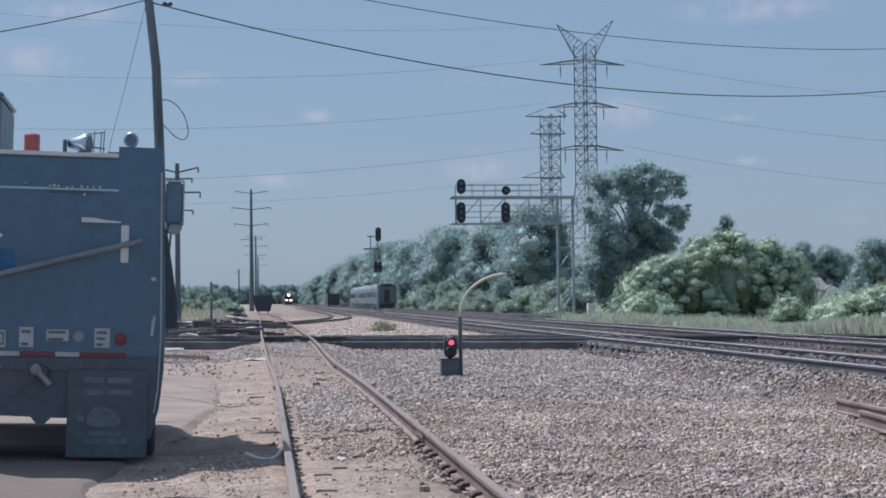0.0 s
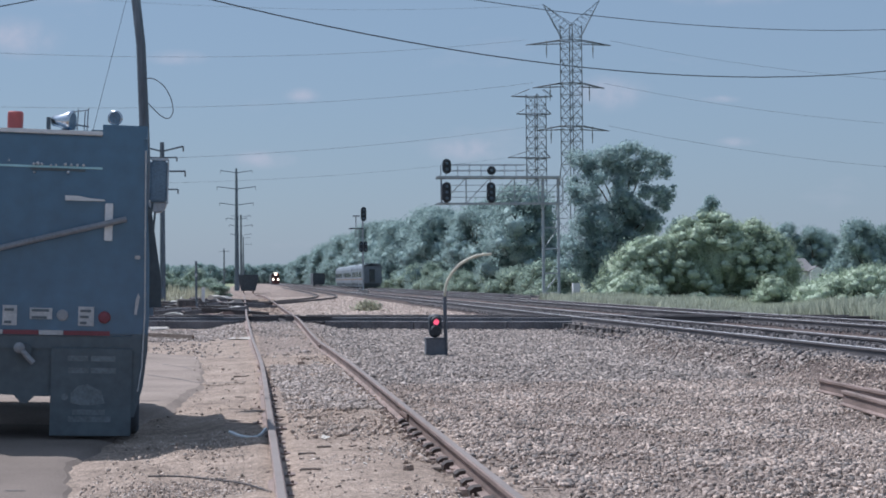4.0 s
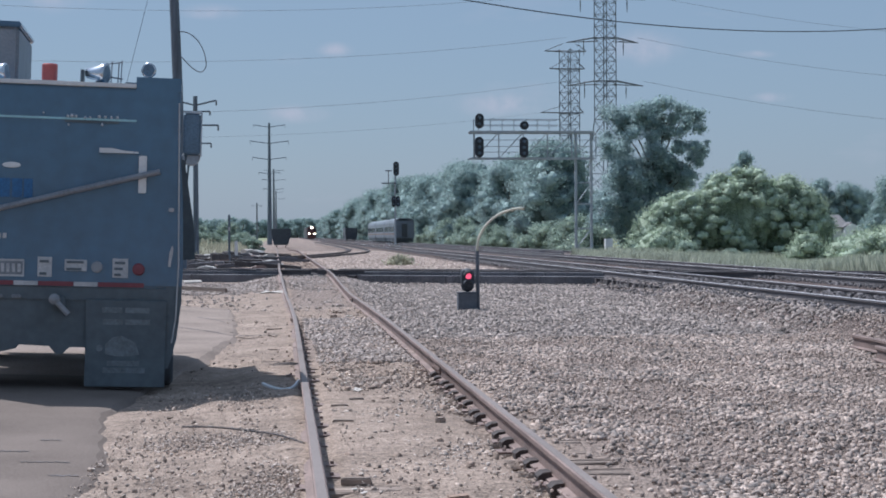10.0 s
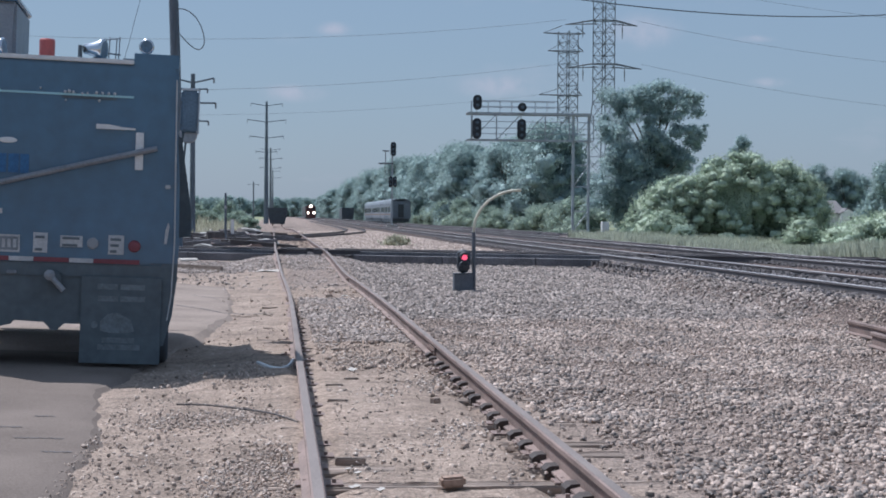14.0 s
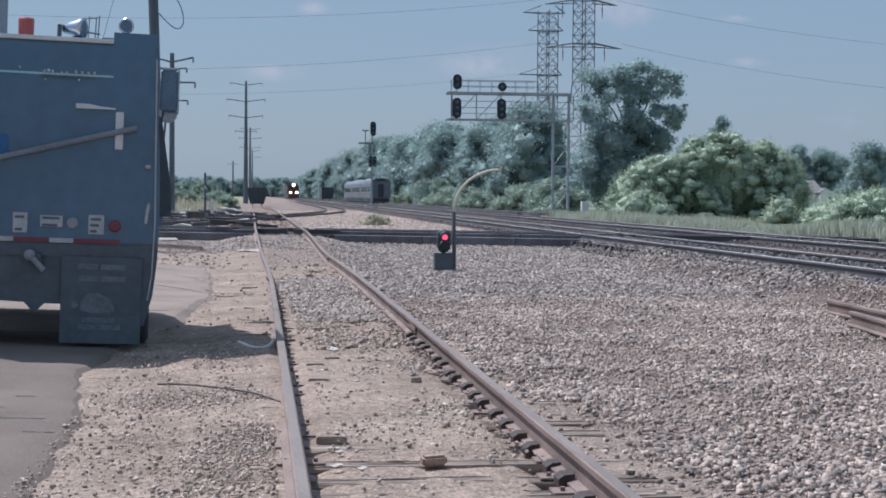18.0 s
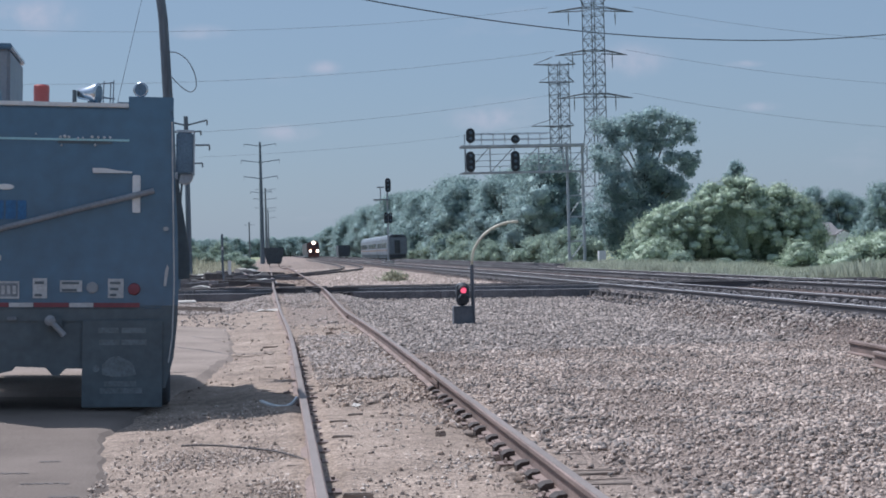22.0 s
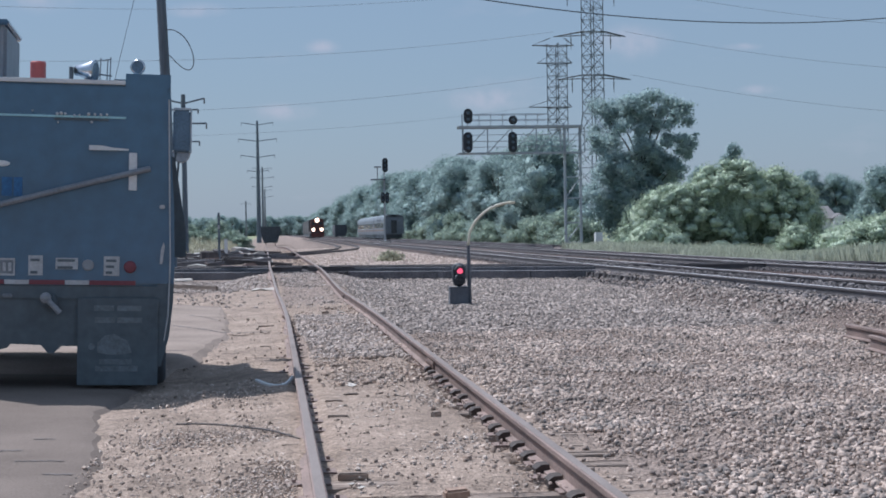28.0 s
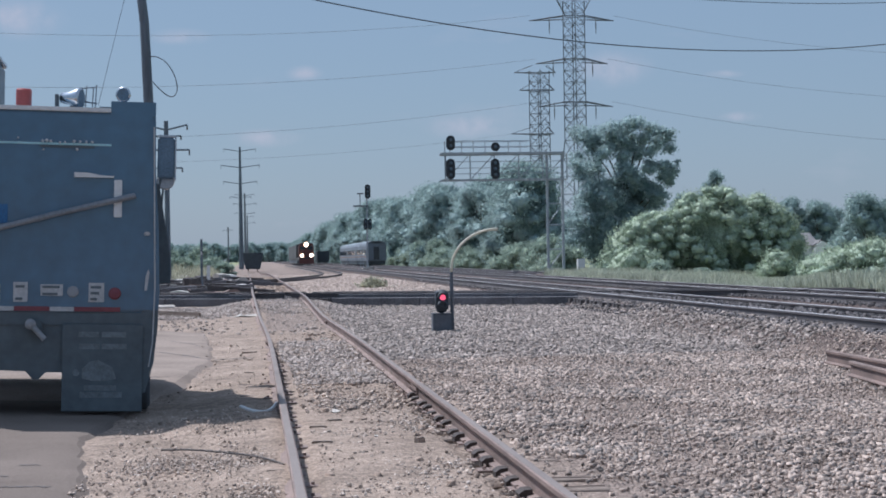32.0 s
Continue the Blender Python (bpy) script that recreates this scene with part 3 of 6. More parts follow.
    data_blue = np.maximum(data_blue, 0.15 * smoothstep(105, 125, gy) * (1 - smoothstep(6.5, 8, np.abs(gx - 1.5))))
    edge = np.where(gy < 94, 16.9, 20.6)
    green = np.maximum(smoothstep(edge, edge + 1.2, gx + 0.4 * wob), smoothstep(5, 7, -gx - 1.2 * wob) * smoothstep(60, 90, gy))
    green = np.maximum(green, smoothstep(1200, 1500, np.hypot(gx, gy)))
    col = me.color_attributes.new("zone", "FLOAT_COLOR", "POINT")
    data = np.stack([gravel, green, data_blue, 0 * gx + 1], -1).reshape(-1).astype(np.float32)
    col.data.foreach_set("color", data)
    tagged(new("ground", me), "pale sandy yard ground turning to grey-pink gravel", "ground", kind="structure")


build_ground()

RAIL = [(-0.07, -0.17), (0.07, -0.17), (0.07, -0.158), (0.012, -0.145), (0.012, -0.05), (0.036, -0.036), (0.036, -0.006), (0.028, 0.0), (-0.028, 0.0), (-0.036, -0.006), (-0.036, -0.036), (-0.012, -0.05), (-0.012, -0.145), (-0.07, -0.158)]
HEAD = [(-0.026, 0.0), (0.026, 0.0), (0.026, 0.002), (-0.026, 0.002)]


def rail_part(pts, parent, side="rail_side", top="rail_top", label=""):
    ob = part("rail", Shape().sweep(RAIL, pts), M[side], parent, label)
    part("rail_head", Shape().sweep(HEAD, pts), M[top], ob)
    return ob


def straight_track(name, x, y0, y1, z, label, ties=0):
    root = thing(name, pose(x, 0, 0), label, "railway track", "main line tracks", "structure")
    cuts = [y0] + [c for c in (60, 140, 300, 700) if c > y0] + [y1]
    for s in (-0.755, 0.755):
        for a, b in zip(cuts, cuts[1:]):
            if b > a:
                rail_part([(s, a, z), (s, b, z)], root, "dark_rail", "polished")
    me = Shape().box(-1.12, 1.12, -0.11, 0.11, z - 0.36, z - 0.20).mesh("tie", M["creosote"])
    y = max(y0, 22.0)
    for _ in range(ties):
        ob = part("tie", me, None, root)
        ob.location = (random.uniform(-0.04, 0.04), y, 0)
        y += 0.56
    rng = np.random.default_rng(int(x * 10))
    if y0 > 50:
        return root
    n = 11000
    p = np.stack([rng.uniform(-1.45, 1.9, n), rng.uniform(20, 90, n), np.full(n, z - 0.2)], 1)
    p[:, 2] = ground_height(p[:, 0] + x, p[:, 1]) + 0.0 + rng.uniform(0, 0.03, n)
    tagged(part("ballast", pebbles(p, rng.uniform(0.03, 0.06, n), rng, M["ballast"], "ballast"), None, root), kind="stuff")
    return root


def build_siding():
    root = thing("siding_track", pose(0, 0, 0), "rusty siding rails on weathered, sand-covered wooden sleepers", "railway track", kind="structure")
    ys = list(np.arange(-60, 30, 2.0)) + list(np.arange(30, 60, 1.0)) + list(np.arange(60, 300, 20.0))
    for s, joints in ((-0.755, (15.9, 28.5, 44.0)), (0.755, (17.65, 37.0))):
        cuts = [-60.0, *joints, 290.0]
        for a, b in zip(cuts, cuts[1:]):
            pts = []
            for y in [a + 0.004] + [q for q in ys if a + 0.1 < q < b - 0.1] + [b - 0.004]:
                x, z = siding(y)
                pts.append((x + s, y, z))
            rail_part(pts, root)
        for j in joints:
            x, z = siding(j)
            for side in (-1, 1):
                bar = Shape().box(x + s + side * 0.022 - 0.012, x + s + side * 0.022 + 0.012, j - 0.32, j + 0.32, z - 0.135, z - 0.05, 0.006)
                bar = part("joint_bar", bar, M["rail_side"], root, "rusty bolted joint bar")
                for q in (-0.24, -0.08, 0.08, 0.24):
                    part("bolt", Shape().rod((x + s + side * 0.034, j + q, z - 0.092), (x + s + side * 0.06, j + q, z - 0.092), 0.016, n=6), M["rail_side"], bar)
    # anchors clipped under the inner side of the rails
    clip = Shape().prism([(-0.055, -0.03), (-0.06, 0.016), (-0.025, 0.04), (0.03, 0.045), (0.03, -0.03)], -0.075, 0.075).mesh("rail_anchor", M["anchor"])
    for k in range(26):
        y = 4.25 + 0.535 * k + 0.06 * math.sin(k * 2.7)
        x, z = siding(y)
        ob = part("rail_anchor", clip, None, root, "dark rusted rail anchor")
        ob.location = (x + 0.755 - 0.05 - 0.012 * math.sin(k * 1.9), y, z - 0.168 + 0.008 * math.sin(k * 4.1))
    # sleepers: bare near the eye, more and more buried further on
    rng = random.Random(5)
    for k in range(50):
        y = 4.0 + 0.535 * k + rng.uniform(-0.05, 0.05)
        x, z = siding(y)
        # a weathered sleeper: its top split along the grain
        splits = sorted(q + rng.uniform(-0.012, 0.012) for q in (-0.066, -0.022, 0.022, 0.066))
        outline = [(-0.11, -0.17), (-0.11, -0.012), (-0.10, 0.0)]
        for c in splits:
            outline += [(c - 0.013, 0.0), (c, -rng.uniform(0.02, 0.045)), (c + 0.010, -0.002)]
        outline += [(0.10, -0.004), (0.11, -0.02), (0.11, -0.17)]
        verts, faces, rows_x = [], [], (-1.2, -0.95, -0.6, -0.2, 0.25, 0.6, 0.9, 1.28)
        for xx in rows_x:
            for a, b in outline:
                verts.append((xx + rng.uniform(-0.01, 0.01), a + rng.uniform(-0.006, 0.006), b + (rng.uniform(-0.006, 0.004) if b > -0.1 else 0)))
        m = len(outline)
        for q in range(len(rows_x) - 1):
            faces += [(q * m + j, q * m + (j + 1) % m, q * m + m + (j + 1) % m, q * m + m + j) for j in range(m)]
        faces += [tuple(range(m)), tuple(range(len(verts) - m, len(verts)))]
        me = Shape().add(verts, faces).mesh("tie", M["tie"])
        ob = part("tie", me, None, root)
        ob.matrix_basis = pose(x + rng.uniform(-0.05, 0.05), y, z - 0.181 + rng.uniform(-0.006, 0.003), 0, rng.uniform(-0.5, 0.5), rng.uniform(-1.2, 1.2))
        for s in (-0.755, 0.755):
            plate = part("tie_plate", Shape().box(s - 0.14, s + 0.14, -0.09, 0.09, 0.0, 0.014, 0.004), M["rail_side"], ob)
            for side in (-1, 1):
                part("spike", Shape().box(s + side * 0.085 - 0.012, s + side * 0.085 + 0.012, -0.03, -0.005, 0.0, 0.035), M["rail_side"], ob)
    return root


def build_crossing():
    root = thing("crossing_track", pose(0, 0, 0), "dark crossing line on a low ballast bank", "railway track", kind="structure")
    d = Vector((1, CROSS_SLOPE, 0)).normalized()
    n = Vector((-d.y, d.x, 0))
    base = Vector((0, CROSS_A, HIGH))
    for off in (0.0, 1.51):
        for a, b in ((-70, -0.95), (-0.72, 1.05), (1.28, 45)):
            rail_part([base + n * off + d * a, base + n * off + d * b], root, "dark_rail")
    me = Shape().box(-0.13, 0.13, -1.3, 1.3, -0.36, -0.172, 0.01).mesh("tie", M["creosote"])
    turn = math.degrees(math.atan2(d.y, d.x))
    for k in range(130):
        p = base + n * 0.755 + d * (-20 + k * 0.42)
        ob = part("tie", me, None, root)
        ob.matrix_basis = pose(p.x, p.y, p.z, 0, 0, turn)
    for a in np.arange(-24, 9.5, 3.0):
        for off, top, w in ((0.14, -0.045, 0.055), (0.37, -0.155, 0.155), (0.60, -0.15, 0.055)):
            if not -1.6 < a < 1.4:
                p, e = base - n * off + d * (a + 0.012), base - n * off + d * (a + 2.988)
                part("edge_timber", Shape().sweep([(-w, -0.45), (w, -0.45), (w - 0.005, top - 0.008), (0.005 - w, top)], [p, e]), M["plank"], root, "dark timber plank along the rail")
    rng = np.random.default_rng(3)
    q = 9000
    s, off = rng.uniform(-22, 40, q), rng.uniform(0.12, 2.6, q)
    p = np.stack([s * d.x + off * n.x, CROSS_A + s * d.y + off * n.y, np.zeros(q)], 1)
    p[:, 2] = ground_height(p[:, 0], p[:, 1]) + rng.uniform(0, 0.03, q)
    tagged(part("ballast", pebbles(p, rng.uniform(0.05, 0.1, q), rng, M["ballast"], "ballast"), None, root), kind="stuff")


def pave_z(x):
    """The paving falls gently towards the siding."""
    return 0.01 - 0.033 * (max(x, -5.0) + 2.345)


def paved(edge, material, label, rng, lift=0.0):
    """A paved strip whose right edge is broken."""
    pts = []
    for (x0, y0), (x1, y1) in zip(edge, edge[1:]):
        m = max(2, int((y1 - y0) / 0.12))
        for k in range(m):
            pts.append((x0 + (x1 - x0) * k / m + rng.uniform(-0.008, 0.008) + 0.07 * noise.noise((k * 0.23, y0, 1)), y0 + (y1 - y0) * k / m))
    pts.append(edge[-1])
    verts, faces = [], []
    for x, y in pts:
        up = lift * min(1.0, max(0.0, (y - 18.2) / 1.6)) ** 2
        z = pave_z(x) + up
        verts += [(-14, y, pave_z(-5) + up), (-5, y, pave_z(-5) + up), (x - 0.12, y, pave_z(x - 0.12) + up), (x - 0.04, y, z - 0.003), (x + 0.03, y, z - 0.015), (x + 0.16, y, z - 0.09)]
    for k in range(len(pts) - 1):
        for j in range(5):
            faces.append((6 * k + j, 6 * k + j + 1, 6 * k + j + 7, 6 * k + j + 6))
    return piece("pavement", Shape().add(verts, faces), M[material], label, "pavement", kind="structure")


def crack(root, pts, width, rng, lift=0.0):
    """A dark open joint that wanders along points of the plan."""
    line = [(*p, 0) for p in pts]
    line = [Vector(a).lerp(Vector(b), k / 12) for a, b in zip(line, line[1:]) for k in range(12)] + [Vector(line[-1])]
    verts = []
    for k, p in enumerate(line):
        w = width * rng.uniform(0.5, 1.2) * (0.25 if k in (0, len(line) - 1) else 1)
        mid = rng.uniform(-0.02, 0.02)
        zz = pave_z(p.x) + 0.0035 + lift if lift is not None else float(ground_height(p.x, p.y)) + 0.03
        verts += [(p.x, p.y + mid - w, zz), (p.x, p.y + mid + w, zz)]
    part("crack", Shape().add(verts, [(2 * k, 2 * k + 1, 2 * k + 3, 2 * k + 2) for k in range(len(line) - 1)]), M["creosote"], root)


def build_pavement():
    """Worn asphalt beside the siding, and a dusty slab beyond the truck."""
    rng = random.Random(8)
    near = paved([(-1.2, -60.0), (-1.25, 2.0), (-1.25, 8.6), (-1.26, 10.8), (-1.36, 12.1), (-1.52, 13.4), (-1.63, 14.6), (-1.45, 16.5), (-1.3, 18.2)], "asphalt", "worn grey asphalt with a crumbling edge", rng)
    far = paved([(-1.3, 18.2), (-1.1, 20.0), (-0.96, 22.3), (-0.8, 24.8), (-0.86, 28.4), (-0.96, 31.0), (-1.15, 34.0), (-2.4, 35.4)], "slab", "pale dusty slab beyond the parked truck", rng, 0.055)
    for x, y, l, a in ((-1.75, 12.55, 0.16, 2), (-1.95, 11.9, 0.28, -3), (-1.62, 11.35, 0.34, 4), (-1.42, 10.75, 0.2, -5), (-2.0, 10.0, 0.3, 3), (-1.75, 9.2, 0.35, 2)):
        crack(near, [(x - l / 2, y), (x, y + l * 0.5 * math.sin(radians(a))), (x + l / 2, y)], 0.02, rng)
    crack(far, [(-2.4, 27.6), (-1.66, 26.9), (-1.2, 26.1), (-0.85, 25.3)], 0.06, rng, 0.055)
    crack(far, [(-0.85, 25.3), (-0.45, 24.95), (-0.08, 24.8)], 0.05, rng, None)
    crack(far, [(-1.9, 21.2), (-1.45, 21.1), (-1.12, 21.3)], 0.03, rng, 0.055)
    crack(far, [(-1.6, 30.4), (-1.2, 29.6), (-1.0, 28.7)], 0.05, rng, 0.055)


build_siding()
build_crossing()
straight_track("main_track", 10.2, -60, 1500, HIGH, "main line track with worn bright rail heads", 120)
straight_track("main_track", 14.65, -60, 1500, HIGH, "second main line track on dark ballast", 90)


def build_connector():
    """A connecting curve that leaves the crossing direction and swings into the main direction."""
    root = thing("connecting_track", pose(0, 0, 0), "curved connecting track of dark rails beyond the crossing", "railway track", kind="structure")
    plan = [(-14, 66.0), (-9, 69.5), (-4.04, 74.3), (-0.3, 82.0), (2.4, 91.5), (4.5, 103), (6.1, 115), (7.1, 132), (7.5, 160), (7.6, 220), (7.7, 330)]
    for k, off in enumerate((0.0, 1.51)):
        pts = []
        for j, (x, y) in enumerate(plan):
            a, b = Vector(plan[max(0, j - 1)]), Vector(plan[min(len(plan) - 1, j + 1)])
            w = (b - a).normalized()
            pts.append((x - w.y * off, y + w.x * off, HIGH - 0.03))
        rail_part(pts, root, "dark_rail")
    for j, ((x0, y0), (x1, y1)) in enumerate(zip(plan[:6], plan[1:7])):
        d = Vector((x1 - x0, y1 - y0, 0))
        for q in range(int(d.length / 0.6)):
            p = Vector((x0, y0, 0)) + d * (q * 0.6 / d.length) + Vector((-d.y, d.x, 0)).normalized() * 0.75
            ob = part("tie", TIE_MESH, None, root)
            ob.matrix_basis = pose(p.x, p.y, HIGH - 0.215, 0, 0, math.degrees(math.atan2(d.y, d.x)) + random.uniform(-2, 2))


TIE_MESH = Shape().box(-0.11, 0.11, -1.25, 1.25, -0.14, 0.0, 0.01).mesh("tie", M["tie"])
build_connector()
straight_track("main_track", 18.35, 100, 1500, HIGH, "third main line track where coaches stand", 0)
build_pavement()


# ---- service truck ----
def build_truck():
    root = thing("service_truck", pose(-2.345, 16.53, 0, 0, 1.9, 3.6), "dark navy railway service truck parked on the asphalt, seen from behind", "truck")
    # body with a lower roof and a raised corner
    body = Shape().box(-1.25, 1.25, 0.0, 2.9, 1.05, 3.09, 0.03)
    body = part("body", body, M["navy"], root)
    part("lower_body", Shape().box(-1.25, 1.20, 0.004, 2.9, 0.92, 1.05), M["chassis"], body, "dull dark lower panel")
    part("corner_box", Shape().box(0.80, 1.25, 0.0, 1.2, 3.06, 3.2), M["navy"], body)
    # white strip added for the bright halo where the dark roof meets the sky
    part("roof_trim", Shape().box(-1.25, 0.80, -0.012, 0.05, 3.085, 3.128, 0.006), M["white"], body, "white strip for the bright halo along the roof edge")
    part("corner_post", Shape().prism([(1.19, 3.0), (1.253, 3.0), (1.258, 2.5), (1.30, 1.9), (1.315, 1.25), (1.31, 1.08), (1.16, 1.08), (1.19, 1.3)], -0.004, 0.5), M["navy"], body, "bulging side panel")
    part("side_skirt", Shape().prism([(1.16, 1.08), (1.31, 1.08), (1.305, 0.9), (1.27, 0.55), (1.19, 0.24), (1.10, 0.24), (1.10, 1.0)], -0.004, 0.5), M["chassis"], body, "dull dark side skirt")
    part("side_fender", Shape().prism([(1.22, 2.55), (1.31, 2.5), (1.45, 1.65), (1.46, 1.32), (1.22, 1.3)], 2.92, 3.0), M["chassis"], body)
    part("stripe", Shape().box(-1.25, 0.81, -0.012, 0.0, 2.741, 2.763, 0.003), M["teal"], root, "pale blue stripe")
    bar = part("light_bar", Shape().box(0.10, 0.64, -0.016, 0.0, 2.715, 2.735, 0.004), M["chassis"], root)
    for x, z, s in ((-0.11, 2.80, 0.7), (0.13, 2.775, 0.9), (0.17, 2.782, 1.1), (0.21, 2.776, 0.9), (0.14, 2.69, 0.7), (0.30, 2.765, 0.8), (0.35, 2.77, 0.7), (0.44, 2.78, 1.0), (0.47, 2.70, 0.9), (0.50, 2.778, 0.9), (0.56, 2.776, 0.9), (0.62, 2.778, 0.9)):
        part("lamp", Shape().lathe([(0.004, 0), (0.016 * s, 0.004), (0.016 * s, 0.02), (0.004, 0.028)], (x, -0.012, z), (0, -1, 0), 8), M["alu"], bar)
    part("handle", Shape().prism([(0.45, 2.418), (0.45, 2.466), (0.58, 2.466), (0.70, 2.444), (0.84, 2.436), (0.84, 2.42), (0.62, 2.418)], -0.05, 0.0), M["white"], root, "pale steel handle")
    part("reflector_plate", Shape().box(0.845, 0.925, -0.03, 0.0, 2.02, 2.40, 0.006), M["white"], root, "white upright reflector strip")
    part("drawbar", Shape().tube([(-1.3, -0.07, 1.60), (-0.695, -0.07, 1.775), (0.372, -0.07, 2.065), (1.06, -0.05, 2.245)], 0.030, 8), M["bar"], root, "long grey slanting bar")
    # notices and lamps above the reflective tape
    for x0, x1, z0, z1, bars in ((-0.13, 0.01, 1.15, 1.35, 2), (0.135, 0.355, 1.215, 1.33, 2), (0.61, 0.765, 1.155, 1.35, 3)):
        sign = part("notice", Shape().box(x0, x1, -0.012, 0.0, z0, z1), M["dusty"], root, "white warning notice")
        for k in range(bars):
            z = z1 - (z1 - z0) * (0.22 + 0.62 * k / max(1, bars - 1))
            part("print_bar", Shape().box(x0 + 0.02, x1 - 0.03 - 0.02 * k, -0.016, -0.012, z - 0.014, z + 0.012), M["chassis"], sign)
    plate = part("number_plate", Shape().box(-0.63, -0.26, -0.010, 0.0, 1.145, 1.32, 0.004), M["bar"], root, "dull number plate")
    part("plate_rim", Shape().box(-0.63, -0.26, -0.014, -0.010, 1.30, 1.32).box(-0.63, -0.26, -0.014, -0.010, 1.145, 1.165).box(-0.63, -0.615, -0.014, -0.010, 1.165, 1.30).box(-0.275, -0.26, -0.014, -0.010, 1.165, 1.30), M["dusty"], plate)
    for k in range(6):
        part("print_bar", Shape().box(-0.595 + 0.054 * k, -0.565 + 0.054 * k, -0.014, -0.010, 1.19, 1.275), M["dusty"], plate)
    for k in range(4):
        part("lettering_bar", Shape().box(-0.645 + 0.055 * k, -0.607 + 0.055 * k, -0.008, 0.0, 1.515 + 0.004 * k, 1.58), M["dusty"], root, "worn pale lettering shape")
    part("oval_plate", Shape().lathe([(0.02, 0), (0.03, 0.004), (0.03, 0.014), (0.02, 0.018)], (0, 0, 0), (0, -1, 0), 16), M["white"], root, "small white oval plate").matrix_basis = pose(-0.41, 0, 2.265) @ Matrix.Diagonal((3.0, 1, 1.0, 1))
    part("round_plate", Shape().lathe([(0.058, 0), (0.058, 0.018), (0.045, 0.024)], (0.455, 0, 1.26), (0, -1, 0), 18), M["grey"], root)
    lamp = part("tail_lamp", Shape().lathe([(0.062, 0), (0.062, 0.02), (0.05, 0.034), (0.01, 0.04)], (0.87, 0, 1.245), (0, -1, 0), 18), M["red"], root, "round red tail lamp")
    x, red = -1.25, False
    for w in (0.30, 0.24, 0.35, 0.24, 0.35, 0.24, 0.46):
        red = not red
        part("tape", Shape().box(x, x + w - 0.004, -0.012, 0.0, 1.06, 1.105), M["red"] if red else M["dusty"], root)
        x += w
    for x0, x1, z0, z1 in ((-1.12, -0.92, 1.94, 2.13), (-0.90, -0.74, 1.94, 2.13), (-0.715, -0.57, 1.94, 2.13), (-0.55, -0.42, 1.94, 2.13), (-0.40, -0.30, 1.94, 2.13), (-0.285, -0.20, 1.94, 2.13)):
        part("lettering_bar", Shape().box(x0, x1, -0.008, 0.0, z0, z1), M["blue"], root, "worn blue lettering shape")
    part("grab_rail", Shape().tube([(1.22, 0.0, 0.5), (1.255, -0.012, 0.75), (1.27, -0.014, 1.3), (1.25, -0.014, 2.2), (1.235, -0.012, 2.95)], 0.008, 6), M["dusty"], root, "thin pale edging strip")
    part("door_latch", Shape().box(1.155, 1.21, -0.03, 0.0, 1.84, 1.88, 0.008), M["dusty"], root)
    part("side_lamp", Shape().prism([(1.165, 1.28), (1.19, 1.28), (1.215, 1.46), (1.20, 1.50), (1.175, 1.42)], -0.03, 0.0), M["dusty"], root, "slim pale side lamp")
    # underside
    part("chassis_rail", Shape().box(-0.55, -0.35, 0.2, 4.3, 0.62, 0.9), M["chassis"], root)
    part("chassis_rail", Shape().box(0.35, 0.55, 0.2, 4.3, 0.62, 0.9), M["chassis"], root)
    skirt = Shape().prism([(-1.25, 0.95), (1.25, 0.95), (1.25, 0.62), (0.37, 0.60), (0.36, 0.44), (0.20, 0.44), (0.13, 0.37), (0.07, 0.37), (0.0, 0.45), (-0.3, 0.46), (-0.33, 0.42), (-0.5, 0.38), (-1.25, 0.40)], 0.02, 0.14)
    part("rear_skirt", skirt, M["chassis"], root)
    hook = part("tow_hook", Shape().box(0.0, 0.16, -0.08, 0.02, 0.84, 0.96, 0.02), M["chassis"], root)
    part("pin", Shape().rod((0.05, -0.1, 0.93), (0.19, -0.1, 0.78), 0.028, 0.03), M["grey"], hook, "dull steel tow pin")
    part("pin_head", Shape().lathe([(0.02, 0), (0.055, 0.02), (0.055, 0.05), (0.02, 0.07)], (0.05, -0.07, 0.93), (0, -1, 0), 10), M["grey"], hook)
    for x in (-0.56, -0.38):
        part("plate_lamp", Shape().box(x, x + 0.10, -0.02, 0.02, 0.925, 0.965, 0.01), M["bar"], root)
    flap = part("mud_flap", Shape().box(0.36, 1.16, -0.03, -0.01, 0.05, 0.93, 0.004), M["chassis"], root, "black rubber mud flap with worn print")
    for x0, x1, z in ((0.52, 0.72, 0.80), (0.75, 0.99, 0.80), (0.53, 0.73, 0.68), (0.75, 1.0, 0.68), (0.58, 0.90, 0.26), (0.54, 0.96, 0.19)):
        part("print_bar", Shape().box(x0, x1, -0.034, -0.03, z, z + 0.055), M["faint"], flap)
    part("emblem", Shape().prism([(0.56, 0.38), (0.56, 0.48), (0.63, 0.55), (0.72, 0.57), (0.86, 0.50), (0.90, 0.38), (0.80, 0.36), (0.66, 0.36)], -0.034, -0.03), M["faint"], flap, "worn rounded emblem")
    part("emblem_dot", Shape().lathe([(0.035, 0), (0.035, 0.004)], (0.50, -0.03, 0.44), (0, -1, 0), 10), M["faint"], flap)
    tyre = Shape().lathe([(0.30, -0.13), (0.47, -0.13), (0.51, -0.09), (0.515, 0.0), (0.51, 0.09), (0.47, 0.13), (0.30, 0.13)], (0, 0, 0), (1, 0, 0), 28).mesh("tyre", M["black"], True)
    rim = Shape().lathe([(0.08, -0.1), (0.28, -0.06), (0.30, -0.12), (0.30, 0.12), (0.28, 0.02), (0.10, 0.09)], (0, 0, 0), (1, 0, 0), 20).mesh("rim", M["grey"], True)
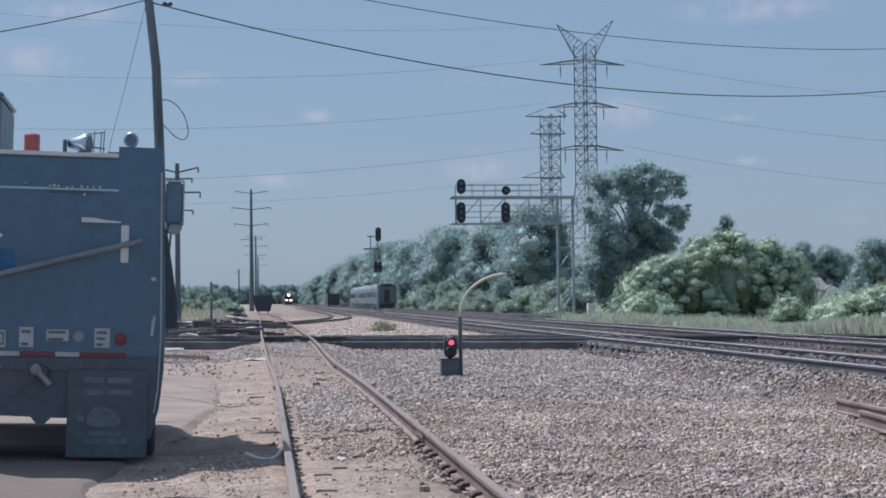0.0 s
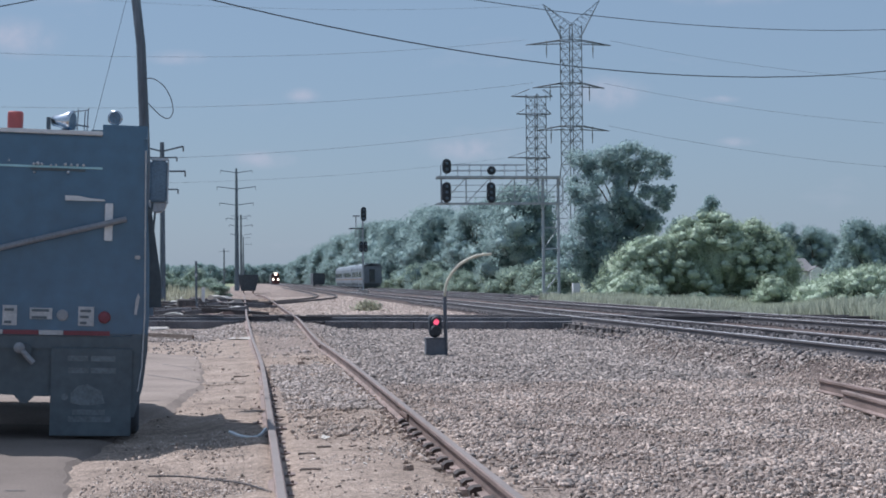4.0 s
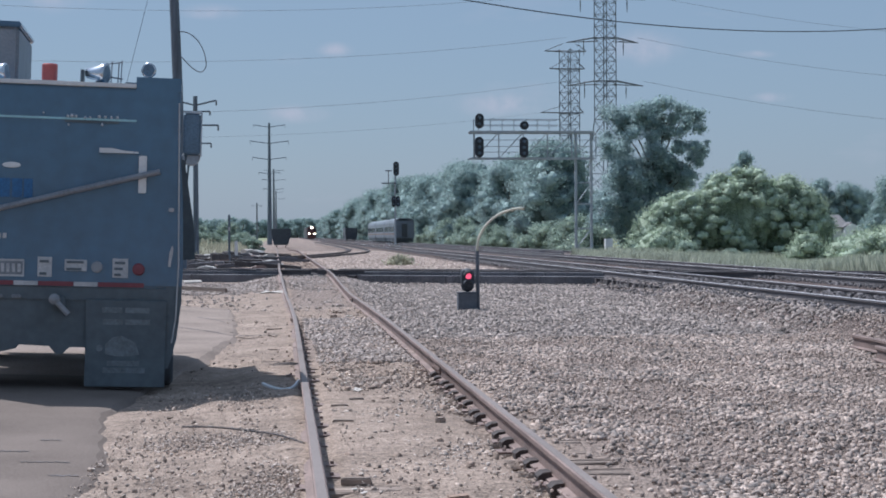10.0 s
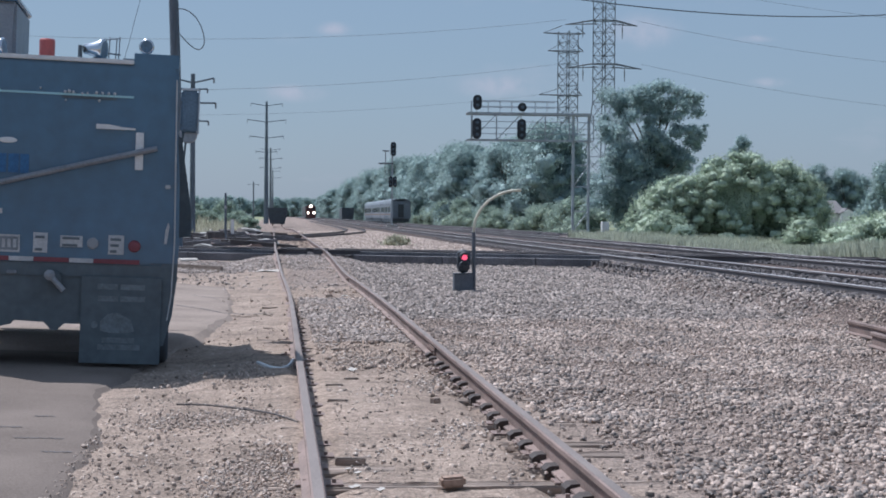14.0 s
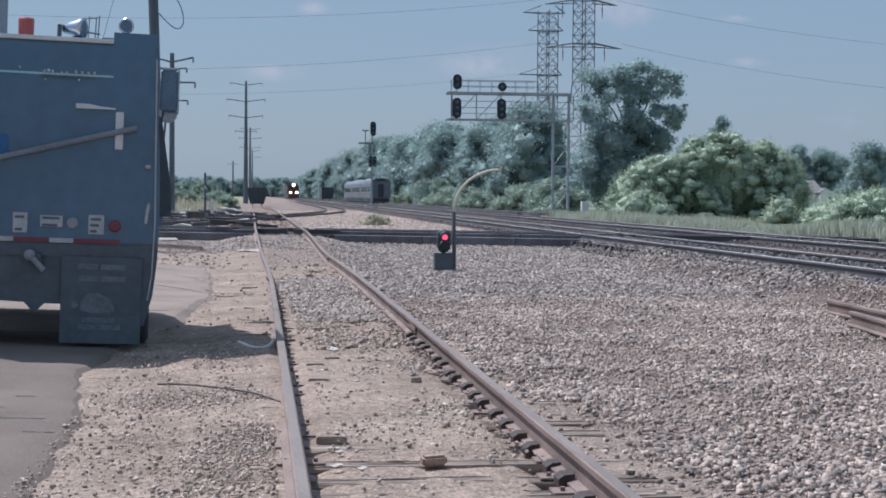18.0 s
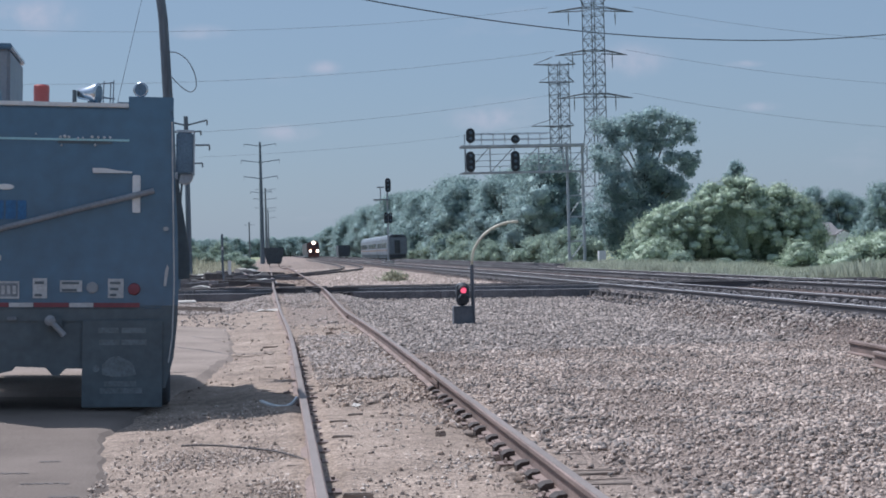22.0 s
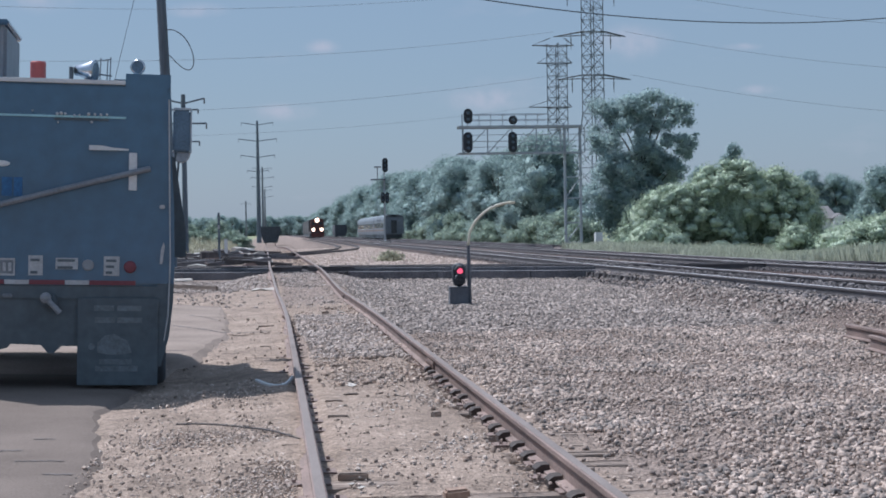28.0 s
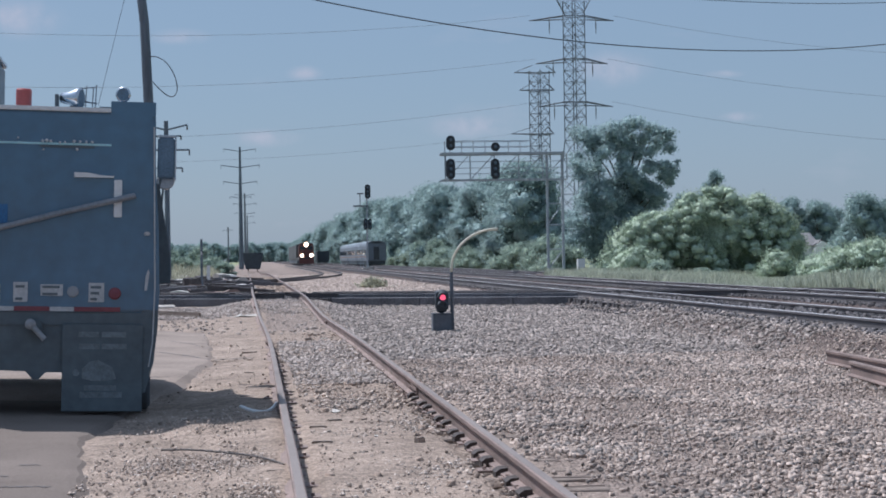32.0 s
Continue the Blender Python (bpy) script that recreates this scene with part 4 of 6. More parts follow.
    for x, y in ((-1.11, 0.75), (-0.78, 0.75), (0.78, 0.75), (1.11, 0.75), (-1.07, 3.55), (1.07, 3.55)):
        wheel = thing("wheel", Matrix(), "", "")
        wheel.parent = root
        wheel.matrix_basis = pose(x, y, 0.515)
        part("tyre", tyre, None, wheel)
        part("rim", rim, None, wheel)
    part("axle", Shape().rod((-1.0, 0.75, 0.515), (1.0, 0.75, 0.515), 0.07), M["chassis"], root)
    # cab
    cab = part("cab", Shape().prism([(-1.1, 0.8), (1.1, 0.8), (1.1, 2.0), (1.0, 2.85), (-1.0, 2.85), (-1.1, 2.0)], 3.0, 4.3), M["navy"], root)
    part("bumper", Shape().box(-1.1, 1.1, 4.3, 4.5, 0.6, 0.9, 0.04), M["chassis"], root)
    mirror = part("mirror", Shape().box(1.285, 1.50, 4.05, 4.11, 2.63, 3.16, 0.03), M["mirror_back"], root, "tall black wing mirror")
    part("mirror_edge", Shape().box(1.50, 1.52, 4.05, 4.11, 2.61, 3.18, 0.006).box(1.285, 1.51, 4.05, 4.11, 3.16, 3.19, 0.006), M["alu"], mirror)
    part("convex_mirror", Shape().lathe([(0.02, -0.05), (0.10, -0.02), (0.115, 0.02), (0.115, 0.04), (0.10, 0.05)], (1.39, 4.14, 2.60), (0, -1, 0.2), 20), M["dusty"], root, "half-round convex mirror")
    part("mirror_arm", Shape().rod((1.36, 4.09, 2.50), (1.32, 4.05, 1.9), 0.014, n=6), M["chassis"], root)
    part("mirror_arm", Shape().tube([(1.05, 4.05, 2.4), (1.3, 4.09, 2.42), (1.34, 4.09, 2.7)], 0.018, 6).tube([(0.98, 4.05, 2.7), (1.25, 4.08, 3.12)], 0.018, 6), M["chassis"], root)
    # on the roof
    beacon = part("beacon", Shape().lathe([(0.085, 0.0), (0.085, 0.03), (0.078, 0.035), (0.080, 0.225), (0.068, 0.24)], (-0.09, 0.35, 3.09), (0, 0, 1), 20), M["orange"], root, "translucent orange warning beacon")
    part("roof_box", Shape().box(-1.2, -0.46, 0.9, 2.4, 3.08, 3.76, 0.03), M["grey"], root, "grey roof locker with a navy lid")
    part("roof_box_lid", Shape().box(-1.22, -0.44, 0.88, 2.42, 3.76, 3.82, 0.015), M["navy"], root)
    for x, y, z, aim, s in ((0.40, 0.2, 3.235, (1, -0.35, -0.05), 0.95), (0.93, 0.25, 3.29, (-0.25, -1, 0.0), 0.66), (-0.60, 0.3, 3.2, (1, -0.2, 0.1), 0.9)):
        lamp = part("flood_lamp", Shape().lathe([(0.03 * s, -0.13 * s), (0.055 * s, -0.12 * s), (0.075 * s, -0.02 * s), (0.115 * s, 0.07 * s), (0.12 * s, 0.10 * s), (0.10 * s, 0.105 * s)], (x, y, z), aim, 20), M["chrome"], root, "chromed flood lamp", True)
        part("bracket", Shape().rod((x, y, 3.07), (x, y, z - 0.06 * s), 0.018), M["chassis"], lamp)
        w = Vector(aim).normalized()
        part("lens", Shape().lathe([(0.095 * s, 0.0), (0.095 * s, 0.006)], Vector((x, y, z)) + w * 0.1 * s, aim, 20), M["mirror_back"], lamp)
    part("aerial", Shape().rod((0.25, 0.2, 3.08), (0.25, 0.2, 3.27), 0.022), M["chassis"], root)
    for x, h in ((0.48, 0.27), (0.53, 0.29), (0.60, 0.28), (0.63, 0.30)):
        part("bracket_post", Shape().rod((x, 0.3, 3.09), (x + 0.01, 0.3, 3.09 + h), 0.006, n=5), M["bar"], root)
    part("bracket_bar", Shape().rod((0.47, 0.3, 3.345), (0.64, 0.3, 3.37), 0.006, n=5), M["bar"], root)
    part("bracket_bar", Shape().rod((0.46, 0.3, 3.22), (0.65, 0.3, 3.2), 0.008, n=5), M["bar"], root)
    part("roof_rail", Shape().tube([(0.66, 0.8, 3.1), (0.66, 0.8, 3.21), (1.15, 0.8, 3.21), (1.15, 0.8, 3.18)], 0.008, 5), M["chassis"], root)
    return root


build_truck()


# ---- signals beside the tracks ----
def build_dwarf():
    root = thing("dwarf_signal", pose(3.83, 33.2, 0.02), "low black dwarf signal showing red on a square grey base", "railway signal")
    part("base", Shape().box(-0.20, 0.19, -0.16, 0.16, -0.05, 0.33, 0.012), M["dull"], root, "square grey metal base box")
    part("base_lid", Shape().box(-0.21, 0.20, -0.17, 0.17, 0.33, 0.35, 0.006), M["dull"], root)
    head = part("signal_head", Shape().lathe([(0.02, 0.0), (0.10, 0.03), (0.135, 0.14), (0.14, 0.30), (0.135, 0.42), (0.09, 0.47), (0.02, 0.49)], (0.0, 0.0, 0.35), (0, 0, 1), 20), M["signal_black"], root, "", True)
    part("face", Shape().box(-0.125, 0.125, -0.155, -0.05, 0.40, 0.80, 0.03), M["signal_black"], head)
    for z, m in ((0.68, "red_lamp"), (0.50, "signal_black")):
        part("lens", Shape().lathe([(0.062, 0.0), (0.062, 0.012), (0.04, 0.02)], (0.01, -0.155, z), (0, -1, 0), 18), M[m], head, "glowing red lens" if m == "red_lamp" else "")
        part("hood", Shape().tube([(0.01 + 0.09 * math.cos(a), -0.19, z + 0.09 * math.sin(a)) for a in np.linspace(0.1, 3.04, 10)], 0.035, 6), M["signal_black"], head)


def build_bow():
    root = thing("bent_marker_pole", pose(4.06, 33.25, 0.0), "bent marker pole, dark below and yellow above", "marker pole")
    part("sleeve", Shape().rod((0, 0, -0.1), (-0.01, 0, 1.22), 0.042, 0.04, 10), M["dull"], root, "dark grey lower tube")
    pts = [(-0.01, 0, 1.2), (0.0, 0, 1.35)]
    for k in range(1, 15):
        a = k / 14
        pts.append((0.0 + 0.98 * a ** 1.55, 0, 1.35 + 0.75 * math.sin(a * math.pi / 2) ** 0.9))
    part("bow", Shape().tube(pts, 0.028, 8), M["yellow"], root, "faded yellow bent tube", True)


def oval_plate(x, z, w, h, y=0.0):
    """A back plate with half-round ends."""
    r = w / 2
    out = [(x + r * math.cos(a), z + h / 2 - r + r * math.sin(a)) for a in np.linspace(0, math.pi, 11)]
    out += [(x + r * math.cos(a), z - h / 2 + r + r * math.sin(a)) for a in np.linspace(math.pi, 2 * math.pi, 11)]
    return Shape().prism(out, y, y + 0.04)


def signal_head(parent, x, y, z, h, lenses, w=0.62):
    head = part("signal_head", oval_plate(x, z, w, h, y), M["signal_black"], parent, "black oval back plate with dark lenses")
    part("lamp_case", Shape().box(x - 0.2, x + 0.2, y + 0.04, y + 0.3, z - h / 2 + 0.12, z + h / 2 - 0.12, 0.03), M["signal_black"], head)
    for k in range(lenses):
        zz = z + (h - 0.62) * (0.5 - k / max(1, lenses - 1)) if lenses > 1 else z
        part("hood", Shape().lathe([(0.13, 0.0), (0.13, 0.25), (0.12, 0.25), (0.12, 0.02)], (x, y, zz), (0, -1, 0), 14), M["signal_black"], head)
        part("lens", Shape().lathe([(0.11, 0.0), (0.11, 0.01), (0.05, 0.03)], (x, y - 0.16, zz), (0, -1, 0), 14), M["mirror_back"], head)


def lattice(sh, a0, a1, b0, b1, n, r):
    """Cross-bracing between two chords a and b."""
    a0, a1, b0, b1 = map(Vector, (a0, a1, b0, b1))
    for k in range(n):
        p, q = a0.lerp(a1, k / n), b0.lerp(b1, (k + 1) / n)
        s, t = b0.lerp(b1, k / n), a0.lerp(a1, (k + 1) / n)
        sh.rod(p, q, r, n=4, caps=False)
        sh.rod(s, t, r, n=4, caps=False)
        sh.rod(p, s, r, n=4, caps=False)
    return sh


def build_gantry():
    root = thing("signal_gantry", pose(0, 112, 0), "galvanised cantilever signal gantry with four signal heads", "signal gantry")
    x0, x1, xa, xb = 13.1, 21.9, 20.62, 21.72
    for x in (xa, xb):
        part("column", Shape().box(x - 0.085, x + 0.085, 0.0, 0.2, -0.1, 8.75, 0.02), M["galv"], root)
    for z0, z1 in ((0.57, 1.97), (3.7, 5.2)):
        part("lacing", Shape().rod((xa, 0.02, z0), (xb, 0.02, z1), 0.045, n=5), M["galv"], root)
    for z in (0.57, 1.97, 3.7, 5.2):
        part("column_tie", Shape().rod((xa, 0.1, z), (xb, 0.1, z), 0.05, n=5), M["galv"], root)
    part("base_slab", Shape().box(xa - 0.8, xb + 0.8, -0.7, 1.0, -0.25, 0.18, 0.03), M["concrete"], root)
    for z, r in ((8.76, 0.075), (6.92, 0.055)):
        for y in (-0.2, 0.9):
            part("chord", Shape().box(x0, x1, y, y + 0.12, z - r, z + r), M["galv"], root)
    step = (x1 - x0) / 5
    for k in range(6):
        x = x0 + 0.3 + k * step * 0.98
        part("truss_post", Shape().rod((x, -0.1, 6.92), (x, -0.1, 8.76), 0.045, n=5), M["galv"], root)
        part("truss_tie", Shape().rod((x, -0.1, 6.92), (x, 0.95, 6.92), 0.04, n=5), M["galv"], root)
        if k < 5:
            part("truss_diagonal", Shape().rod((x, -0.1, 6.92), (x + step, -0.1, 8.76), 0.032, n=5), M["galv"], root)
    part("walkway", Shape().box(x0, xb, -0.1, 0.9, 8.82, 8.86), M["galv"], root)
    rail = Shape()
    for z in (9.25, 9.65):
        rail.rod((x0 + 0.6, -0.15, z), (19.4, -0.15, z), 0.03, n=5)
        rail.rod((x0 + 0.6, 0.9, z), (19.4, 0.9, z), 0.03, n=5)
    for k in range(8):
        rail.rod((x0 + 0.6 + k * 0.83, -0.15, 8.8), (x0 + 0.6 + k * 0.83, -0.15, 9.65), 0.03, n=5)
    for z in (7.35, 7.75, 8.2):
        rail.rod((x0 + 0.6, -0.15, z), (x1, -0.15, z), 0.025, n=5)
    part("railing", rail, M["galv"], root)
    part("end_post", Shape().rod((x0 + 0.25, -0.1, 6.9), (x0 + 0.25, -0.1, 9.65), 0.04, n=5), M["galv"], root)
    for x, z, h, n in ((13.72, 9.5, 1.05, 2), (16.88, 9.2, 0.62, 1), (13.70, 7.68, 1.45, 3), (16.84, 7.66, 1.45, 3)):
        signal_head(root, x, -0.5, z, h, n)
        part("hanger", Shape().rod((x, -0.1, z), (x, -0.35, z), 0.06, n=6), M["galv"], root)


def build_mast():
    root = thing("mast_signal", pose(12.25, 175, 0.05), "tall mast signal with ladder and two heads", "railway signal")
    part("mast", Shape().rod((0, 0.2, 0), (0, 0.2, 8.9), 0.11, 0.09, 8), M["galv"], root)
    part("base", Shape().box(-0.6, 0.6, -0.3, 0.8, -0.1, 0.5, 0.04), M["concrete"], root)
    signal_head(root, 0.08, -0.25, 8.75, 1.55, 3)
    for x in (-0.2, 0.28):
        signal_head(root, x, -0.25, 5.2, 1.2, 2, 0.34)
    part("platform", Shape().box(-1.5, 0.1, -0.1, 0.4, 7.12, 7.26), M["dull"], root)
    part("platform_rail", Shape().rod((-0.75, -0.1, 7.2), (-0.75, -0.1, 8.6), 0.05, n=5).rod((-1.1, -0.1, 8.55), (-0.35, -0.1, 8.55), 0.07, n=5), M["dull"], root)
    lad = Shape()
    for x in (-0.75, -0.45):
        lad.rod((x, 0.6, 0), (x, 0.6, 7.2), 0.025, n=4)
    for k in range(22):
        lad.rod((-0.75, 0.6, 0.3 + k * 0.32), (-0.45, 0.6, 0.3 + k * 0.32), 0.015, n=4)
    part("ladder", lad, M["galv"], root)


def build_cabinet():
    root = thing("relay_cabinet", pose(21.5, 105, 0.0), "pale grey relay cabinet beside the gantry foot", "cabinet")
    part("case", Shape().box(-0.24, 0.24, -0.25, 0.25, 0.08, 1.27, 0.02), M["white"], root)
    part("door", Shape().box(-0.2, 0.2, -0.27, -0.25, 0.14, 1.2, 0.006), M["white"], root)
    part("handle", Shape().rod((0.15, -0.3, 0.6), (0.15, -0.3, 0.75), 0.02), M["grey"], root)
    part("plinth", Shape().box(-0.38, 0.38, -0.3, 0.3, -0.2, 0.08, 0.02), M["concrete"], root)


build_dwarf()
build_bow()
build_gantry()
build_mast()
build_cabinet()


# ---- power lines ----
def build_tower(name, x, y, top, half, foot, arms, horns, label, kink, turn=41):
    """A square lattice tower, turned on plan, whose legs spread below the kink."""
    root = thing(name, pose(x, y, -0.3), label, "lattice tower", "transmission towers")

    def corner(k, r):
        a = radians(turn + 45 + 90 * k)
        return 1.414 * r * math.cos(a), 1.414 * r * math.sin(a)

    for k in range(4):
        a, b = corner(k, foot), corner(k, half)
        part("leg", Shape().rod((*a, 0), (*b, kink), 0.10, n=5).rod((*b, kink), (*b, top), 0.085, n=5), M["tower"], root)
    sh = Shape()
    for k in range(4):
        a0, a1, b0, b1 = corner(k, foot), corner(k, half), corner(k + 1, foot), corner(k + 1, half)
        lattice(sh, (*a1, kink), (*a1, top), (*b1, kink), (*b1, top), int((top - kink) / (1.5 * half)), 0.05)
        lattice(sh, (*a0, 0), (*a1, kink), (*b0, 0), (*b1, kink), 7, 0.045)
    tagged(part("bracing", sh, M["tower"], root), kind="stuff")
    for z, left, right, drop in arms:
        for s, reach in ((-1, left), (1, right)):
            tip = (s * reach, 0, z - (0.75 if drop > 0 else -0.1))
            sh = Shape()
            for sy in (-1, 1):
                sh.rod((0, sy * half * 0.9, z), (s * half * 1.5, sy * half * 0.5, z + 0.05), 0.08, n=5)
                sh.rod((s * half * 1.5, sy * half * 0.5, z + 0.05), tip, 0.085, n=5)
                sh.rod((s * half, sy * half * 0.5, z + 1.4 if drop < 0 else z - 0.5), tip, 0.05, n=5)
            arm = part("crossarm", sh, M["dull"], root)
            tagged(arm, kind="stuff")
            if drop > 0:
                part("insulator", Shape().lathe([(0.05, 0), (0.12, 0.1), (0.05, 0.3), (0.12, 0.6), (0.05, 0.9), (0.12, 1.3), (0.05, drop)], (s * reach * 0.55, 0, z), (0, 0, -1), 6), M["wire"], arm)
    if horns:
        for s, (reach, rise) in zip((-1, 1), horns):
            sh = Shape()
            for sy in (-1, 1):
                sh.rod((-s * half * 0.2, sy * half * 0.6, top), (s * reach, 0, top + rise), 0.05, n=5)
                sh.rod((s * half * 1.3, sy * half * 0.3, top - 2.0), (s * reach, 0, top + rise), 0.06, n=5)
            for k in range(1, 8):
                f, g = k / 8, (k + 0.6) / 8
                sh.rod((-s * half * 0.2 * (1 - f) + s * reach * f, 0, top + rise * f), (s * half * 1.3 * (1 - f) + s * reach * f, 0, top - 2 + (rise + 2) * f), 0.04, n=4)
                sh.rod((-s * half * 0.2 * (1 - f) + s * reach * f, 0, top + rise * f), (s * half * 1.3 * (1 - g) + s * reach * g, 0, top - 2 + (rise + 2) * g), 0.04, n=4)
            part("horn", sh, M["tower"], root)
    return root


build_tower("transmission_tower", 53.75, 265, 44.4, 1.28, 3.2, [(41.8, 7.6, 6.8, 2.9), (34.6, 6.6, 5.6, 2.9), (27.4, 6.4, 6.4, 2.9)], [(4.7, 3.5), (4.95, 4.3)], "tall galvanised lattice transmission tower with two horns", 21.0)
build_tower("transmission_tower", 52.2, 290, 35.6, 1.3, 3.0, [(35.2, 4.6, 3.1, -1), (32.0, 3.7, 2.8, -1), (24.0, 5.3, 2.6, -1)], None, "shorter galvanised lattice tower with double arms", 14.0)


def rounded(pts, times=2):
    """Cuts the corners of a line of points."""
    pts = [Vector(p) for p in pts]
    for _ in range(times):
        mid = [q for a, b in zip(pts, pts[1:]) for q in (a.lerp(b, 0.25), a.lerp(b, 0.75))]
        pts = [pts[0]] + mid + [pts[-1]]
    return pts


def sag(a, b, drop, n=28):
    a, b = Vector(a), Vector(b)
    return [a.lerp(b, k / n) - Vector((0, 0, drop * 4 * (k / n) * (1 - k / n))) for k in range(n + 1)]


def wire(a, b, drop, r, label="thin overhead line wire against the sky", material="wire"):
    piece("overhead_wire", Shape().tube(sag(a, b, drop), r, 5), M[material], label, "overhead wire", "overhead wires")


def build_wood_pole():
    root = thing("utility_pole", pose(-3.45, 55, 0.2), "weathered wooden utility pole standing beyond the truck", "utility pole")
    part("shaft", Shape().tube([(0.05, 0, -0.4), (0.03, 0, 2.5), (0.0, 0, 5.0), (-0.03, 0, 6.6), (-0.13, 0, 9.4), (-0.37, 0, 11.7), (-0.5, 0, 13.0)], 0.2, 12, 0.14), M["wood_pole"], root)
    part("cable_loop", Shape().tube(rounded([(0.03, -0.15, 8.24), (0.3, -0.16, 8.24), (0.61, -0.16, 8.03), (0.81, -0.16, 7.72), (0.92, -0.16, 7.4), (0.95, -0.16, 7.05), (0.78, -0.16, 6.85), (0.5, -0.16, 6.98), (0.12, -0.15, 7.39)]), 0.016, 6), M["cable"], root, "slack black cable loop", True)
    part("guy_wire", Shape().rod((-0.35, 0, 11.9), (-2.3, 0.5, 4.5), 0.009, n=4), M["cable"], root)
    part("insulator", Shape().lathe([(0.03, 0), (0.09, 0.05), (0.06, 0.16), (0.09, 0.27), (0.03, 0.34)], (0.1, -0.12, 11.5), (1, 0, 0), 10), M["cable"], root)


def build_line_pole(name, x, y, top, r0, r1, arms, label, base=-0.3, material="wood_pole"):
    root = thing(name, pose(x, y, base), label, "utility pole", "far line poles")
    part("shaft", Shape().rod((0, 0, 0), (0, 0, top), r0, r1, 10), M[material], root)
    for z, half, rise in arms:
        arm = part("crossarm", Shape().tube([(-half, 0, z + rise), (0, 0, z), (half, 0, z + rise)], 0.035 + half * 0.013, 5), M[material], root)
        for s in (-1, 1):
            part("insulator", Shape().rod((s * half, 0, z + rise), (s * half, 0, z + rise - 0.1 - half * 0.16), 0.05, n=5), M["wire"], arm)
    return root


build_wood_pole()
build_line_pole("utility_pole", -4.75, 90, 9.6, 0.17, 0.12, [(9.1, 1.15, 0.28), (8.75, 0.8, 0.02), (8.0, 1.25, 0.0), (7.0, 0.85, 0.0)], "dark wooden utility pole with bracket arms")
build_line_pole("steel_pole", -2.7, 340, 25.6, 0.54, 0.22, [(24.7, 3.3, 0.5), (21.3, 4.0, 0.5), (17.9, 3.5, 0.5), (14.9, 2.2, 0.3)], "grey steel monopole with curved arms", material="wood_pole")
build_line_pole("steel_pole", -3.0, 560, 25.0, 0.5, 0.25, [(24.2, 3.3, 0.5), (21.0, 4.0, 0.5), (17.8, 3.5, 0.5)], "far grey steel monopole", material="tower")
build_line_pole("steel_pole", -8.2, 520, 12.5, 0.3, 0.2, [(11.6, 1.6, 0.0)], "small far wooden pole", material="tower")
build_line_pole("steel_pole", -3.2, 800, 24.0, 0.5, 0.25, [(23.2, 3.3, 0.5), (20.0, 4.0, 0.5)], "far grey steel monopole", material="tower")

wire((-3.74, 55, 11.77), (41.9, 85.3, 14.0), 2.23, 0.024, "thick black overhead cable sagging across the tracks", "cable")
wire((-3.85, 55, 11.87), (-10.82, 48, 9.08), 0.16, 0.018, "black cable running from the pole", "cable")
wire((-3.95, 55, 13.4), (46.8, 90.8, 17.0), 1.9, 0.017, "overhead cable across the tracks", "cable")
for z, x0, x1 in ((41.6, 46.2, 60.5), (34.4, 47.2, 59.3), (27.2, 47.4, 60.1)):
    wire((x0, 265, z), (-85, 190, z - 9), 4.0, 0.024)
    wire((x1, 265, z), (170, 240, z - 8), 4.5, 0.024)
wire((49.05, 265, 47.5), (-85, 180, 40.5), 4.0, 0.018)
wire((46.95, 290, 23.8), (-85, 200, 17.0), 4.0, 0.018)


# ---- rolling stock ----
def build_hopper():
    root = thing("hopper_wagon", pose(-0.25, 255, -0.22), "empty black hopper wagon end-on on the siding", "railway wagon")
    tub = Shape().prism([(-1.55, 2.85), (1.58, 2.85), (1.52, 2.0), (1.24, 0.9), (1.1, 0.35), (-1.1, 0.35), (-1.24, 0.9), (-1.52, 2.0)], 0, 12)
    part("tub", tub, M["wagon"], root)
    part("rim", Shape().box(-1.62, 1.64, -0.06, 0.06, 2.77, 2.89), M["wagon"], root)
    for x in (-0.9, 0.0, 0.9):
        part("rib", Shape().box(x - 0.06, x + 0.06, -0.1, 0.0, 0.6, 2.8), M["wagon"], root)
    part("underframe", Shape().box(-1.1, 1.1, -0.2, 12.2, 0.42, 0.6), M["wagon"], root)
    wheel = Shape().lathe([(0.1, -0.07), (0.4, -0.07), (0.43, 0.0), (0.4, 0.06), (0.1, 0.06)], (0, 0, 0), (1, 0, 0), 18).mesh("wheel", M["rail_side"])
    for y in (1.2, 2.8, 9.2, 10.8):
        for x in (-0.75, 0.75):
            part("wheel", wheel, None, root).location = (x, y, 0.45)


def build_boxcar():
    root = thing("box_wagon", pose(14.65, 345, HIGH), "dark covered wagon standing on the second main track", "railway wagon")
    part("body", Shape().box(-1.3, 1.3, 0, 14, 0.9, 2.75, 0.08), M["wagon"], root)
    part("underframe", Shape().box(-1.2, 1.2, 0, 14, 0.35, 0.9), M["wagon"], root)
    wheel = Shape().lathe([(0.1, -0.07), (0.4, -0.07), (0.43, 0.0), (0.4, 0.06), (0.1, 0.06)], (0, 0, 0), (1, 0, 0), 16).mesh("wheel", M["chassis"])
    for yy in (2.0, 4.0, 10.0, 12.0):
        for x in (-0.75, 0.75):
            part("wheel", wheel, None, root).location = (x, yy, 0.43)
    part("end_door", Shape().box(-0.4, 0.4, -0.05, 0.0, 1.0, 2.5), M["wagon"], root)


